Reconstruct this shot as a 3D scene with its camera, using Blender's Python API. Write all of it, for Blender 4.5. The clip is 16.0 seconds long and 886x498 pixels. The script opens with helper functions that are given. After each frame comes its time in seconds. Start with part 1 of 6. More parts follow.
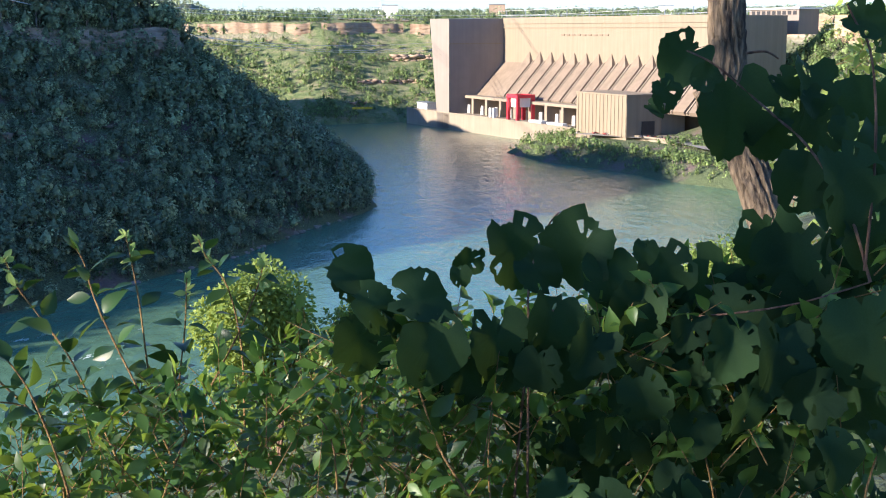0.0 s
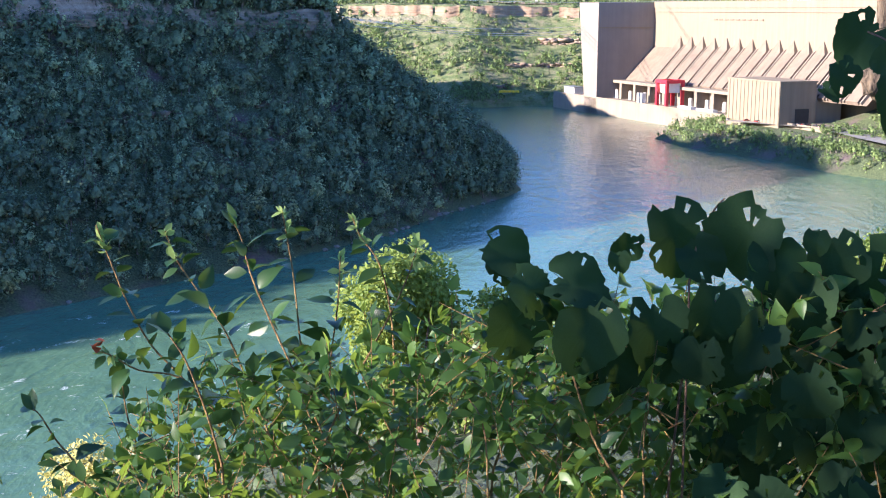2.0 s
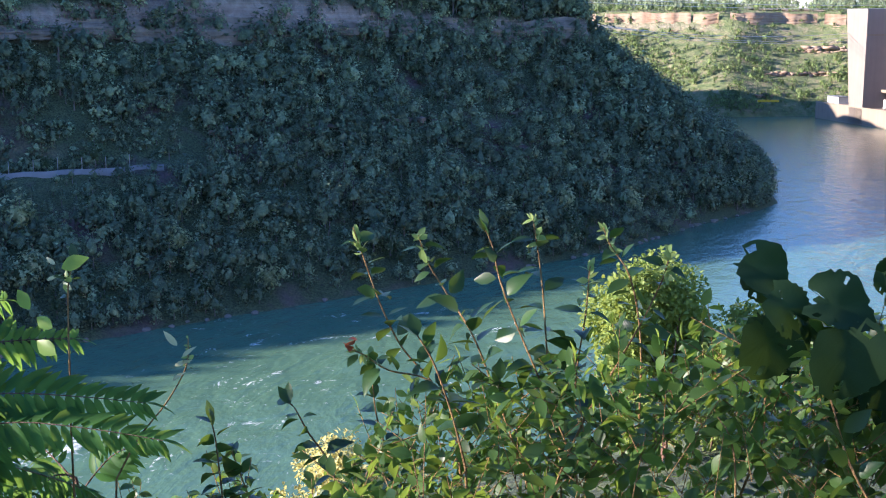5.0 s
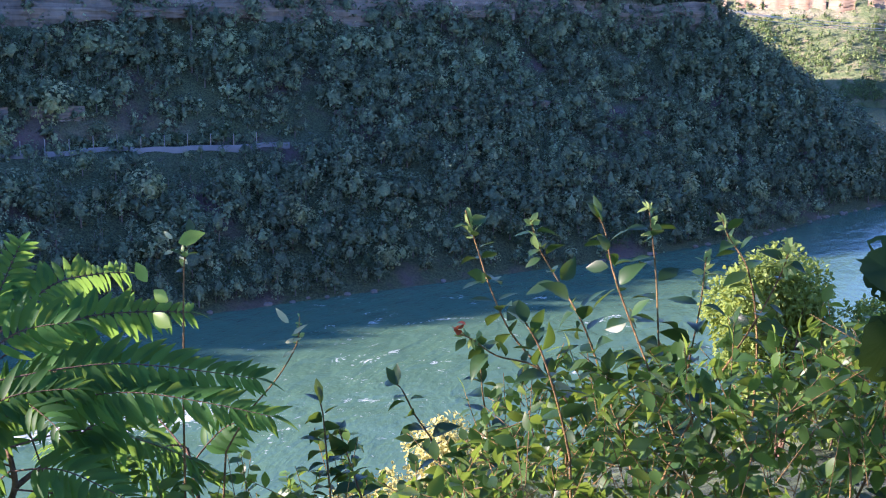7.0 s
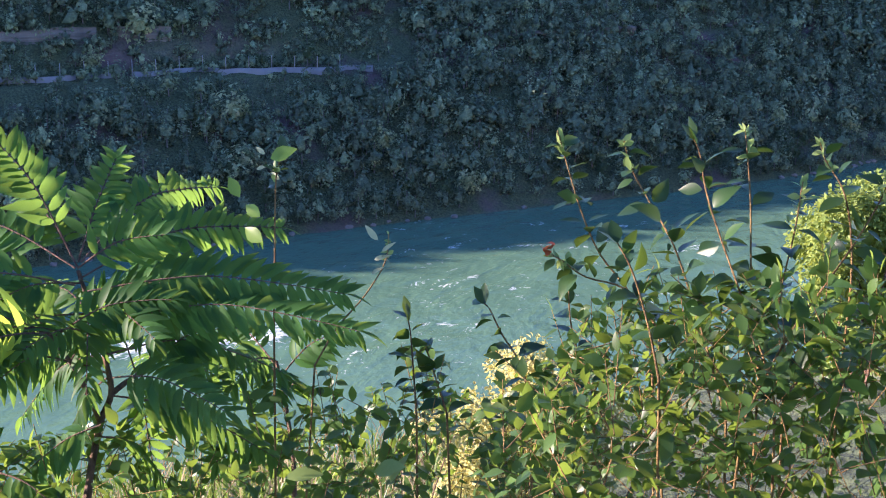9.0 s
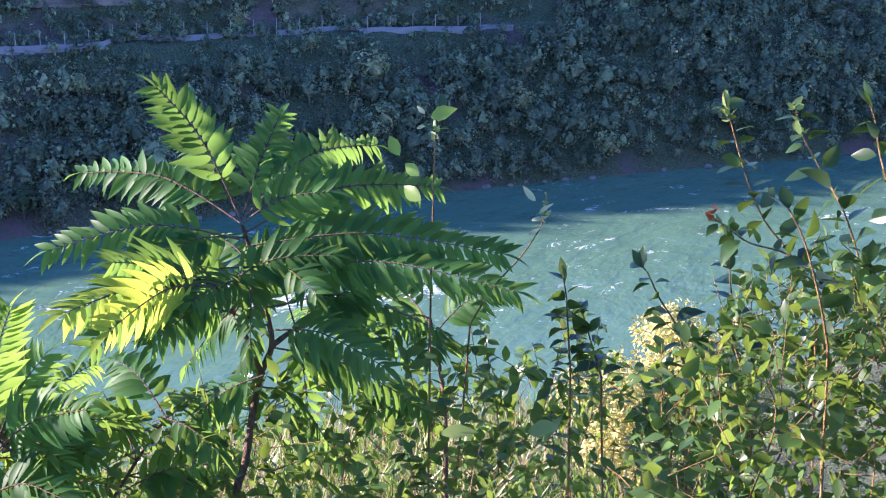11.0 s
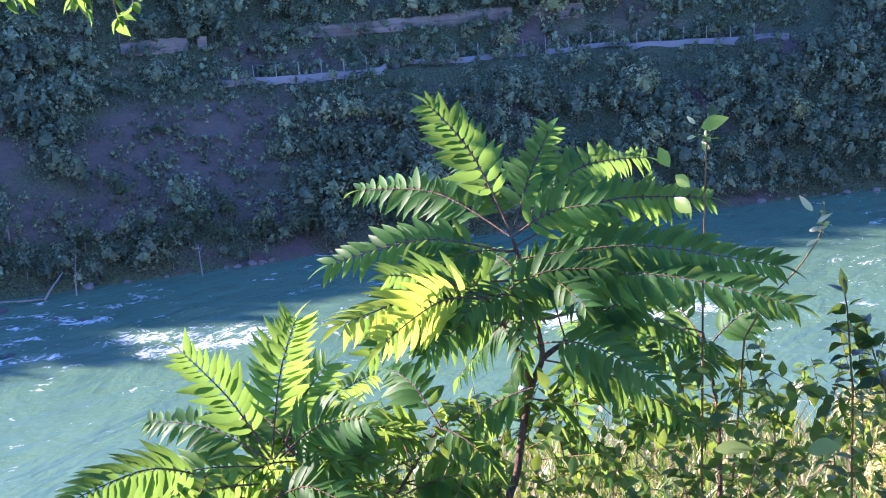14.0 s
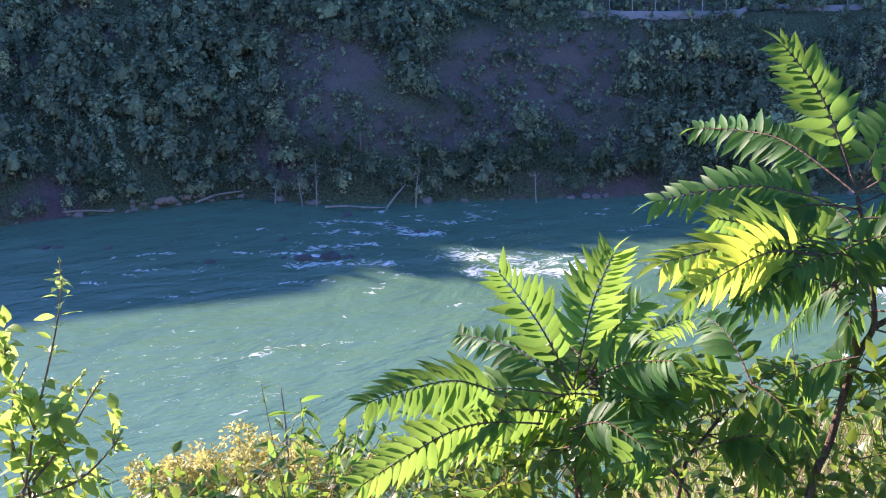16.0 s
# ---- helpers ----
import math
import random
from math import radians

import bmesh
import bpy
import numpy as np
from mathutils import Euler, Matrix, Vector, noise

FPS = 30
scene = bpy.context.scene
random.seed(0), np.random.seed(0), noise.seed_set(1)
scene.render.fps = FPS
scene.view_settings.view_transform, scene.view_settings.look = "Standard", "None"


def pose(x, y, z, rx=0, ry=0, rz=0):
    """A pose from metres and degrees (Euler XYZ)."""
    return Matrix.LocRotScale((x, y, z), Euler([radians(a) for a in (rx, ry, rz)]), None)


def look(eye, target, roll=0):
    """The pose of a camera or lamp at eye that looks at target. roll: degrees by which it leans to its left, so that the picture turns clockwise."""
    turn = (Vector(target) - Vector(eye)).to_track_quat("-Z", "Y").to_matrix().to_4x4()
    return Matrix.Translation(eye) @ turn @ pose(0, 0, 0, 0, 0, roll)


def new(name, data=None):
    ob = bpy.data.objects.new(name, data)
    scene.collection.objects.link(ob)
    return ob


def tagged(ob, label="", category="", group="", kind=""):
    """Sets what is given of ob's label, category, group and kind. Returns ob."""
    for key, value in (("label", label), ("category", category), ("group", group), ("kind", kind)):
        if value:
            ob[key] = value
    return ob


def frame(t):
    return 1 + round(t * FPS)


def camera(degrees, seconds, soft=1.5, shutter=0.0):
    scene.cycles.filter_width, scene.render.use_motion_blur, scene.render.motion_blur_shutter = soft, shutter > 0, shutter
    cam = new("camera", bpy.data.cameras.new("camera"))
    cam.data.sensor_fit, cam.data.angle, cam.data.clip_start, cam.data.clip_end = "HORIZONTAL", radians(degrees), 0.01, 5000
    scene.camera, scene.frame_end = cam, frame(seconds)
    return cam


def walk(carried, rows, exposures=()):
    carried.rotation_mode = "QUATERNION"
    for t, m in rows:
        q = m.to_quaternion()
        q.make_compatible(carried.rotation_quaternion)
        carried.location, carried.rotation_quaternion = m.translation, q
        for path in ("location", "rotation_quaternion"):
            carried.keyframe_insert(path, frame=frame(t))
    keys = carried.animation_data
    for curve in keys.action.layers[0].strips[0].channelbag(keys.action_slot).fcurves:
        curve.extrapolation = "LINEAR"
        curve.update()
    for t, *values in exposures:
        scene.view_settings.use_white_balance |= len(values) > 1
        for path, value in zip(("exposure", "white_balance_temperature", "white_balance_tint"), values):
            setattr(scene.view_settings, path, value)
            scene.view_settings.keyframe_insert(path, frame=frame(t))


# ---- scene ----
cam = camera(39.23, 16.0, soft=1.1)
EYE = 95.0
# seconds, place, turn
PATH = [
    (0.0, pose(-0.000, 0.000, EYE -0.000, 79.93, 0.11, -0.00)),
    (0.5, pose(-0.006, 0.004, EYE -0.002, 78.32, -0.28, 1.20)),
    (1.0, pose(-0.010, 0.015, EYE -0.004, 78.54, -0.21, 3.52)),
    (1.5, pose(-0.016, 0.024, EYE -0.006, 78.98, -0.31, 5.25)),
    (2.0, pose(-0.024, 0.035, EYE -0.008, 79.17, -0.25, 6.74)),
    (2.5, pose(-0.035, 0.042, EYE -0.011, 78.93, -0.35, 8.68)),
    (3.0, pose(-0.038, 0.037, EYE -0.011, 78.84, -0.31, 10.59)),
    (3.5, pose(-0.043, 0.037, EYE -0.011, 78.96, -0.13, 12.36)),
    (4.0, pose(-0.051, 0.034, EYE -0.012, 79.21, 0.02, 14.24)),
    (4.2, pose(-0.047, 0.028, EYE -0.008, 79.33, 0.07, 15.22)),
    (6.3, pose(-0.020, 0.082, EYE -0.011, 79.03, -0.57, 21.78)),
    (6.5, pose(-0.023, 0.078, EYE -0.012, 78.93, -0.65, 22.39)),
    (7.0, pose(-0.024, 0.073, EYE -0.010, 78.69, -0.68, 24.03)),
    (7.5, pose(-0.022, 0.067, EYE -0.011, 78.47, -0.51, 25.34)),
    (8.0, pose(-0.020, 0.048, EYE -0.008, 77.83, -0.40, 26.18)),
    (8.5, pose(-0.033, 0.074, EYE -0.021, 76.66, -0.63, 26.83)),
    (8.7, pose(-0.036, 0.070, EYE -0.022, 75.99, -0.77, 27.20)),
    (10.8, pose(-0.070, 0.040, EYE -0.022, 73.09, -0.54, 33.49)),
    (11.0, pose(-0.075, 0.038, EYE -0.021, 73.29, -0.46, 34.26)),
    (11.5, pose(-0.075, 0.030, EYE -0.018, 73.88, -0.23, 36.17)),
    (12.0, pose(-0.087, 0.034, EYE -0.021, 74.53, 0.46, 38.14)),
    (12.5, pose(-0.091, 0.036, EYE -0.024, 74.77, 1.27, 39.51)),
    (13.0, pose(-0.079, 0.025, EYE -0.022, 74.78, 2.36, 40.62)),
    (13.5, pose(-0.067, 0.017, EYE -0.022, 74.85, 3.27, 42.80)),
    (14.0, pose(-0.067, 0.031, EYE -0.027, 74.38, 3.38, 46.07)),
    (14.5, pose(-0.059, 0.042, EYE -0.031, 73.04, 3.03, 51.78)),
    (15.0, pose(-0.098, 0.080, EYE -0.055, 71.59, 2.37, 56.67)),
    (15.5, pose(-0.088, 0.075, EYE -0.050, 71.23, 1.50, 59.94)),
    (16.0, pose(-0.098, 0.072, EYE -0.052, 72.08, 1.23, 62.55)),
]
walk(cam, PATH, exposures=[
    (0.0, 1.70, 5150, 18), (0.4, 2.28, 5150, 22), (1.0, 2.24, 5080, 24), (2.0, 2.02, 5000, 24), (4.0, 1.87, 5050, 24), (7.0, 2.12, 5080, 36), (8.7, 2.15, 5300, 36),
    (11.0, 2.34, 4980, 39), (13.0, 2.5, 4930, 39), (14.2, 2.58, 5080, 40), (15.2, 2.26, 5150, 37), (16.0, 2.2, 5300, 36)])

# ---- light: low evening sun over the far rim, blue sky ----
SUN_AZ, SUN_EL = 115.0, 17.6
world = bpy.data.worlds.new("sky")
scene.world = world
world.use_nodes = True
wn = world.node_tree.nodes
sky = wn.new("ShaderNodeTexSky")
sky.sky_type = "NISHITA"
sky.sun_disc = False
sky.sun_elevation = radians(SUN_EL)
sky.sun_rotation = radians(-SUN_AZ)
sky.air_density, sky.dust_density, sky.ozone_density = 1.0, 0.15, 4.0
wn["Background"].inputs["Strength"].default_value = 0.075
world.node_tree.links.new(sky.outputs[0], wn["Background"].inputs["Color"])
sun_data = bpy.data.lights.new("sun", "SUN")
sun_data.energy, sun_data.angle, sun_data.color = 5.0, radians(0.6), (1.0, 0.79, 0.48)
sun = new("sun", sun_data)
SUN_WAY = Vector((-math.sin(radians(SUN_AZ)) * math.cos(radians(SUN_EL)), math.cos(radians(SUN_AZ)) * math.cos(radians(SUN_EL)), math.sin(radians(SUN_EL))))
sun.matrix_world = look(SUN_WAY * 500, (0, 0, 0))

# ---- materials ----
def mat(name):
    m = bpy.data.materials.new(name)
    m.use_nodes = True
    nt = m.node_tree
    return m, nt.nodes, nt.links, nt.nodes["Principled BSDF"]


def nnode(nodes, kind, **values):
    n = nodes.new("ShaderNode" + kind)
    for k, v in values.items():
        n.inputs[k.replace("_", " ")].default_value = v
    return n


def ramp(nodes, links, src, stops):
    r = nodes.new("ShaderNodeValToRGB")
    el = r.color_ramp.elements
    while len(el) < len(stops):
        el.new(0.5)
    for e, (p, c) in zip(el, stops):
        e.position, e.color = p, (*c, 1)
    links.new(src, r.inputs[0])
    return r.outputs[0]


def blend(nodes, links, fac, a, b, how="MIX"):
    n = nodes.new("ShaderNodeMix")
    n.data_type, n.blend_type = "RGBA", how
    for sock, v in ((n.inputs[0], fac), (n.inputs[6], a), (n.inputs[7], b)):
        if isinstance(v, (int, float)):
            sock.default_value = v
        elif isinstance(v, tuple):
            sock.default_value = (*v, 1)
        else:
            links.new(v, sock)
    return n.outputs[2]


def coords(nodes, links, scale=(1, 1, 1)):
    t, m = nodes.new("ShaderNodeTexCoord"), nodes.new("ShaderNodeMapping")
    m.inputs["Scale"].default_value = scale
    links.new(t.outputs["Object"], m.inputs[0])
    return m.outputs[0]


def noisy(nodes, links, scale, detail=4.0, vec=None, rough=0.6):
    n = nnode(nodes, "TexNoise", Scale=scale, Detail=detail, Roughness=rough)
    links.new(vec if vec is not None else coords(nodes, links), n.inputs["Vector"])
    return n.outputs["Fac"]


def bump(nodes, links, bsdf, height, strength, dist):
    b = nnode(nodes, "Bump", Strength=strength, Distance=dist)
    links.new(height, b.inputs["Height"])
    links.new(b.outputs[0], bsdf.inputs["Normal"])


def leaf_material(name, dark, light, thin=0.4, tint=(0.35, 0.5, 0.05), gloss=0.45, vary="island", shine=0.22):
    """Thin leaves: light comes through them, each leaf or clump a little different."""
    m, n, l, b = mat(name)
    if vary == "object":
        r = n.new("ShaderNodeObjectInfo").outputs["Random"]
    else:
        r = n.new("ShaderNodeNewGeometry").outputs["Random Per Island"]
    col = ramp(n, l, r, [(0.0, dark), (0.75, light), (1.0, tuple(c * 1.25 for c in light))])
    fine = noisy(n, l, 60.0 if vary == "object" else 2.0, 3.0)
    col = blend(n, l, 0.35, col, ramp(n, l, fine, [(0.3, tuple(c * 0.6 for c in dark)), (0.7, light)]))
    l.new(col, b.inputs["Base Color"])
    b.inputs["Roughness"].default_value = gloss
    b.inputs["Specular IOR Level"].default_value = shine
    tr = n.new("ShaderNodeBsdfTranslucent")
    l.new(blend(n, l, 0.6, col, tint), tr.inputs["Color"])
    mx = n.new("ShaderNodeMixShader")
    mx.inputs[0].default_value = thin
    l.new(b.outputs[0], mx.inputs[1])
    l.new(tr.outputs[0], mx.inputs[2])
    l.new(mx.outputs[0], n["Material Output"].inputs["Surface"])
    return m


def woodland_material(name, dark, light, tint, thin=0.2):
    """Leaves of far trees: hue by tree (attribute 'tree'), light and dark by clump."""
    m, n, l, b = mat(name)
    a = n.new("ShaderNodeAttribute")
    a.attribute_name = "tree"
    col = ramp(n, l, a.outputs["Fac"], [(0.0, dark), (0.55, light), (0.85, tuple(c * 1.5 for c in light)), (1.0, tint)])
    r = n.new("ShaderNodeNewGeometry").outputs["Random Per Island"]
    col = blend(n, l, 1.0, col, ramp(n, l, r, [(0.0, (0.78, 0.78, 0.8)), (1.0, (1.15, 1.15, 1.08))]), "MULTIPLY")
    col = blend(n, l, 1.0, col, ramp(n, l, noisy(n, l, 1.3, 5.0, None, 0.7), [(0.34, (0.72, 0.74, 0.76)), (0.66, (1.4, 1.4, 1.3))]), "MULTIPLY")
    bump(n, l, b, noisy(n, l, 1.5, 5.0, None, 0.7), 0.35, 0.5)
    l.new(col, b.inputs["Base Color"])
    b.inputs["Roughness"].default_value = 0.6
    b.inputs["Specular IOR Level"].default_value = 0.25
    tr = n.new("ShaderNodeBsdfTranslucent")
    l.new(col, tr.inputs["Color"])
    mx = n.new("ShaderNodeMixShader")
    mx.inputs[0].default_value = thin
    l.new(b.outputs[0], mx.inputs[1])
    l.new(tr.outputs[0], mx.inputs[2])
    l.new(mx.outputs[0], n["Material Output"].inputs["Surface"])
    return m


def ground_material():
    m, n, l, b = mat("gorge_ground")
    big, small = noisy(n, l, 0.03, 5.0), noisy(n, l, 0.7, 6.0)
    soil = blend(n, l, small, (0.10, 0.07, 0.068), (0.21, 0.15, 0.145))
    low = noisy(n, l, 1.4, 6.0, None, 0.7)
    grass = ramp(n, l, low, [(0.36, (0.022, 0.034, 0.016)), (0.5, (0.085, 0.115, 0.05)), (0.66, (0.17, 0.20, 0.085))])
    base = blend(n, l, ramp(n, l, big, [(0.53, (0, 0, 0)), (0.68, (1, 1, 1))]), grass, soil)
    loose = n.new("ShaderNodeAttribute")
    loose.attribute_name = "bare"
    base = blend(n, l, ramp(n, l, loose.outputs["Fac"], [(0.15, (0, 0, 0)), (0.5, (1, 1, 1))]), base, blend(n, l, small, (0.10, 0.084, 0.066), (0.21, 0.175, 0.14)))
    meadow = n.new("ShaderNodeAttribute")
    meadow.attribute_name = "meadow"
    base = blend(n, l, meadow.outputs["Fac"], base, ramp(n, l, noisy(n, l, 0.09, 7.0, None, 0.7), [(0.36, (0.085, 0.125, 0.045)), (0.5, (0.16, 0.195, 0.078)), (0.66, (0.31, 0.265, 0.155))]))
    strata = noisy(n, l, 1.0, 5.0, coords(n, l, (0.02, 0.02, 0.55)))
    rock = ramp(n, l, strata, [(0.3, (0.20, 0.13, 0.09)), (0.48, (0.36, 0.27, 0.20)), (0.62, (0.46, 0.40, 0.33)), (0.75, (0.30, 0.17, 0.11))])
    rock = blend(n, l, 0.5, rock, ramp(n, l, noisy(n, l, 0.25, 8.0), [(0.3, (0.15, 0.12, 0.10)), (0.7, (0.55, 0.48, 0.40))]))
    g = n.new("ShaderNodeNewGeometry")
    sep = n.new("ShaderNodeSeparateXYZ")
    l.new(g.outputs["Normal"], sep.inputs[0])
    steep = ramp(n, l, sep.outputs[2], [(0.52, (1, 1, 1)), (0.72, (0, 0, 0))])
    l.new(blend(n, l, steep, base, rock), b.inputs["Base Color"])
    b.inputs["Roughness"].default_value = 0.95
    bump(n, l, b, noisy(n, l, 0.6, 9.0, None, 0.65), 1.0, 1.6)
    return m


def water_material():
    m, n, l, b = mat("river_water")
    c1 = coords(n, l, (1.0, 0.45, 1.0))
    big, mid, fine = noisy(n, l, 0.02, 3.0, c1), noisy(n, l, 0.16, 5.0, c1), noisy(n, l, 0.7, 5.0, c1)
    col = blend(n, l, big, (0.079, 0.162, 0.104), (0.113, 0.208, 0.134))
    # foam: thin torn streaks, gathered where the bed is shallow
    foam_here = n.new("ShaderNodeAttribute")
    foam_here.attribute_name = "foam"
    wv = nnode(n, "TexNoise", Scale=0.34, Detail=9.0, Roughness=0.66, Distortion=2.4)
    l.new(coords(n, l, (0.85, 0.6, 1.0)), wv.inputs["Vector"])
    add = n.new("ShaderNodeMath")
    add.operation = "ADD"
    l.new(wv.outputs["Fac"], add.inputs[0])
    l.new(foam_here.outputs["Fac"], add.inputs[1])
    foam = ramp(n, l, add.outputs[0], [(0.675, (0, 0, 0)), (0.86, (1, 1, 1))])
    l.new(blend(n, l, foam, col, (0.82, 0.86, 0.86)), b.inputs["Base Color"])
    rr = ramp(n, l, foam, [(0.0, (0.15, 0.15, 0.15)), (1.0, (0.8, 0.8, 0.8))])
    chop = n.new("ShaderNodeAttribute")
    chop.attribute_name = "chop"
    l.new(blend(n, l, ramp(n, l, chop.outputs["Fac"], [(0.0, (0, 0, 0)), (1.0, (1, 1, 1))]), rr, (0.16, 0.16, 0.16)), b.inputs["Roughness"])
    b.inputs["IOR"].default_value = 1.33
    gloss = n.new("ShaderNodeMath")
    gloss.operation = "MULTIPLY_ADD"
    gloss.inputs[1].default_value, gloss.inputs[2].default_value = 0.5, 0.5
    l.new(chop.outputs["Fac"], gloss.inputs[0])
    l.new(gloss.outputs[0], b.inputs["Specular IOR Level"])
    swirl = nnode(n, "TexNoise", Scale=0.045, Detail=4.0, Roughness=0.55, Distortion=2.2)
    l.new(coords(n, l, (1.0, 0.5, 1.0)), swirl.inputs["Vector"])
    total = None
    for src, amount in ((swirl.outputs["Fac"], 0.6), (mid, 0.6), (fine, 0.09)):
        mul = n.new("ShaderNodeMath")
        mul.operation = "MULTIPLY_ADD"
        mul.inputs[1].default_value = amount
        l.new(src, mul.inputs[0])
        if total is not None:
            l.new(total, mul.inputs[2])
        else:
            mul.inputs[2].default_value = 0.0
        total = mul.outputs[0]
    b_ = nnode(n, "Bump", Strength=1.0)
    far = n.new("ShaderNodeMath")
    far.operation = "MULTIPLY_ADD"
    far.inputs[1].default_value, far.inputs[2].default_value = 0.45, 0.95
    l.new(chop.outputs["Fac"], far.inputs[0])
    l.new(far.outputs[0], b_.inputs["Distance"])
    l.new(total, b_.inputs["Height"])
    l.new(b_.outputs[0], b.inputs["Normal"])
    return m


def concrete_material(name, a, bcol, streak=0.5):
    m, n, l, b = mat(name)
    st = noisy(n, l, 1.0, 6.0, coords(n, l, (0.25, 0.25, 0.012)))
    col = blend(n, l, ramp(n, l, st, [(0.35, (0, 0, 0)), (0.65, (1, 1, 1))]), a, bcol)
    col = blend(n, l, streak, col, ramp(n, l, noisy(n, l, 0.08, 6.0), [(0.3, bcol), (0.7, a)]))
    l.new(col, b.inputs["Base Color"])
    b.inputs["Roughness"].default_value = 0.9
    bump(n, l, b, noisy(n, l, 0.6, 6.0), 0.3, 0.3)
    return m


def strata_material(name, tones):
    """Layered limestone: beds of changing tone, stained from above, rough to the touch."""
    m, n, l, b = mat(name)
    beds = noisy(n, l, 1.0, 6.0, coords(n, l, (0.012, 0.012, 0.34)), 0.65)
    col = ramp(n, l, beds, [(0.3 + 0.4 * i / (len(tones) - 1), t) for i, t in enumerate(tones)])
    stain = noisy(n, l, 1.0, 6.0, coords(n, l, (0.09, 0.09, 0.02)))
    col = blend(n, l, 0.55, col, ramp(n, l, stain, [(0.35, tones[0]), (0.65, tones[-1])]))
    l.new(col, b.inputs["Base Color"])
    b.inputs["Roughness"].default_value = 0.92
    bump(n, l, b, beds, 0.7, 1.5)
    return m


def paint_material(name, col, rough=0.5, metal=0.0, wear=0.25, scale=1.0):
    m, n, l, b = mat(name)
    c = blend(n, l, ramp(n, l, noisy(n, l, scale, 6.0), [(0.35, (0, 0, 0)), (0.75, (1, 1, 1))]), col, tuple(v * (1 - wear) for v in col))
    l.new(c, b.inputs["Base Color"])
    b.inputs["Roughness"].default_value, b.inputs["Metallic"].default_value = rough, metal
    return m


def bark_material(name, dark, light, scale=14.0):
    m, n, l, b = mat(name)
    v = coords(n, l, (1, 1, 0.14))
    f = noisy(n, l, scale, 8.0, v, 0.7)
    l.new(blend(n, l, ramp(n, l, f, [(0.38, (0, 0, 0)), (0.6, (1, 1, 1))]), dark, light), b.inputs["Base Color"])
    b.inputs["Roughness"].default_value = 0.9
    bump(n, l, b, f, 1.0, 0.03)
    return m


M_GROUND, M_WATER = ground_material(), water_material()
# greens lifted and blued: distance haze is put into the leaf colour
M_WOOD_LEAF = woodland_material("haze_toned_woodland_leaves", (0.138, 0.184, 0.115), (0.255, 0.31, 0.178), (0.42, 0.45, 0.25))
M_FAR_TRUNK = bark_material("grey_tree_bark", (0.10, 0.085, 0.07), (0.26, 0.23, 0.20), 2.0)
M_CREAM = concrete_material("sunlit_cream_concrete", (0.255, 0.208, 0.148), (0.205, 0.163, 0.115), 0.3)
M_BROWN = concrete_material("stained_brown_concrete", (0.235, 0.182, 0.135), (0.16, 0.122, 0.09))
M_GREY = concrete_material("grey_concrete", (0.25, 0.215, 0.185), (0.20, 0.17, 0.15))
M_QUAY = concrete_material("pale_quay_concrete", (0.29, 0.24, 0.182), (0.215, 0.175, 0.13))
M_ASPHALT = paint_material("pale_worn_asphalt", (0.30, 0.28, 0.25), 0.9, 0, 0.3, 0.3)
M_RED = paint_material("red_crane_paint", (0.62, 0.03, 0.05), 0.45, 0, 0.15, 0.3)
M_WHITE = paint_material("white_paint", (0.78, 0.77, 0.74), 0.5, 0, 0.15, 0.4)
M_DARK = paint_material("dark_opening", (0.03, 0.03, 0.035), 0.6, 0, 0.3, 0.4)
M_STEEL = paint_material("galvanised_steel", (0.45, 0.46, 0.48), 0.4, 0.8, 0.2, 2.0)
M_YELLOW = paint_material("yellow_paint", (0.75, 0.55, 0.03), 0.5, 0, 0.1, 1.0)
M_ROCK = concrete_material("wet_river_rock", (0.10, 0.098, 0.095), (0.05, 0.05, 0.05))
M_PALE_ROCK = concrete_material("pale_dolomite_rock", (0.29, 0.26, 0.235), (0.17, 0.15, 0.135))

M_DRIFT = bark_material("bleached_driftwood", (0.20, 0.18, 0.16), (0.38, 0.35, 0.31), 3.0)
M_SAND = paint_material("sandy_gravel", (0.46, 0.36, 0.25), 0.95, 0, 0.3, 0.05)

M_FAR_LEAF = woodland_material("sunlit_slope_leaves", (0.10, 0.155, 0.06), (0.19, 0.255, 0.095), (0.33, 0.34, 0.14), 0.35)
# ---- geometry helpers ----
def part(name, bm, material, parent=None, label=""):
    me = bpy.data.meshes.new(name)
    bm.to_mesh(me)
    bm.free()
    me.materials.append(material)
    ob = new(name, me)
    if parent is not None:
        ob.parent = parent
    if label:
        ob["label"] = label
    return ob


def mesh_from(name, verts, quads=None, tris=None, material=None, parent=None, smooth=False):
    """A mesh object straight from arrays of corners and faces."""
    me = bpy.data.meshes.new(name)
    nq = 0 if quads is None else len(quads)
    nt_ = 0 if tris is None else len(tris)
    me.vertices.add(len(verts))
    me.vertices.foreach_set("co", np.asarray(verts, dtype=np.float32).ravel())
    idx = np.concatenate([np.asarray(a, dtype=np.int32).ravel() for a in (quads, tris) if a is not None and len(a)])
    me.loops.add(len(idx))
    me.loops.foreach_set("vertex_index", idx)
    me.polygons.add(nq + nt_)
    starts = np.concatenate([np.arange(nq) * 4, nq * 4 + np.arange(nt_) * 3]).astype(np.int32)
    me.polygons.foreach_set("loop_start", starts)
    if smooth:
        me.polygons.foreach_set("use_smooth", np.ones(nq + nt_, dtype=bool))
    me.update(calc_edges=True)
    me.validate()
    if material is not None:
        me.materials.append(material)
    ob = new(name, me)
    if parent is not None:
        ob.parent = parent
    return ob


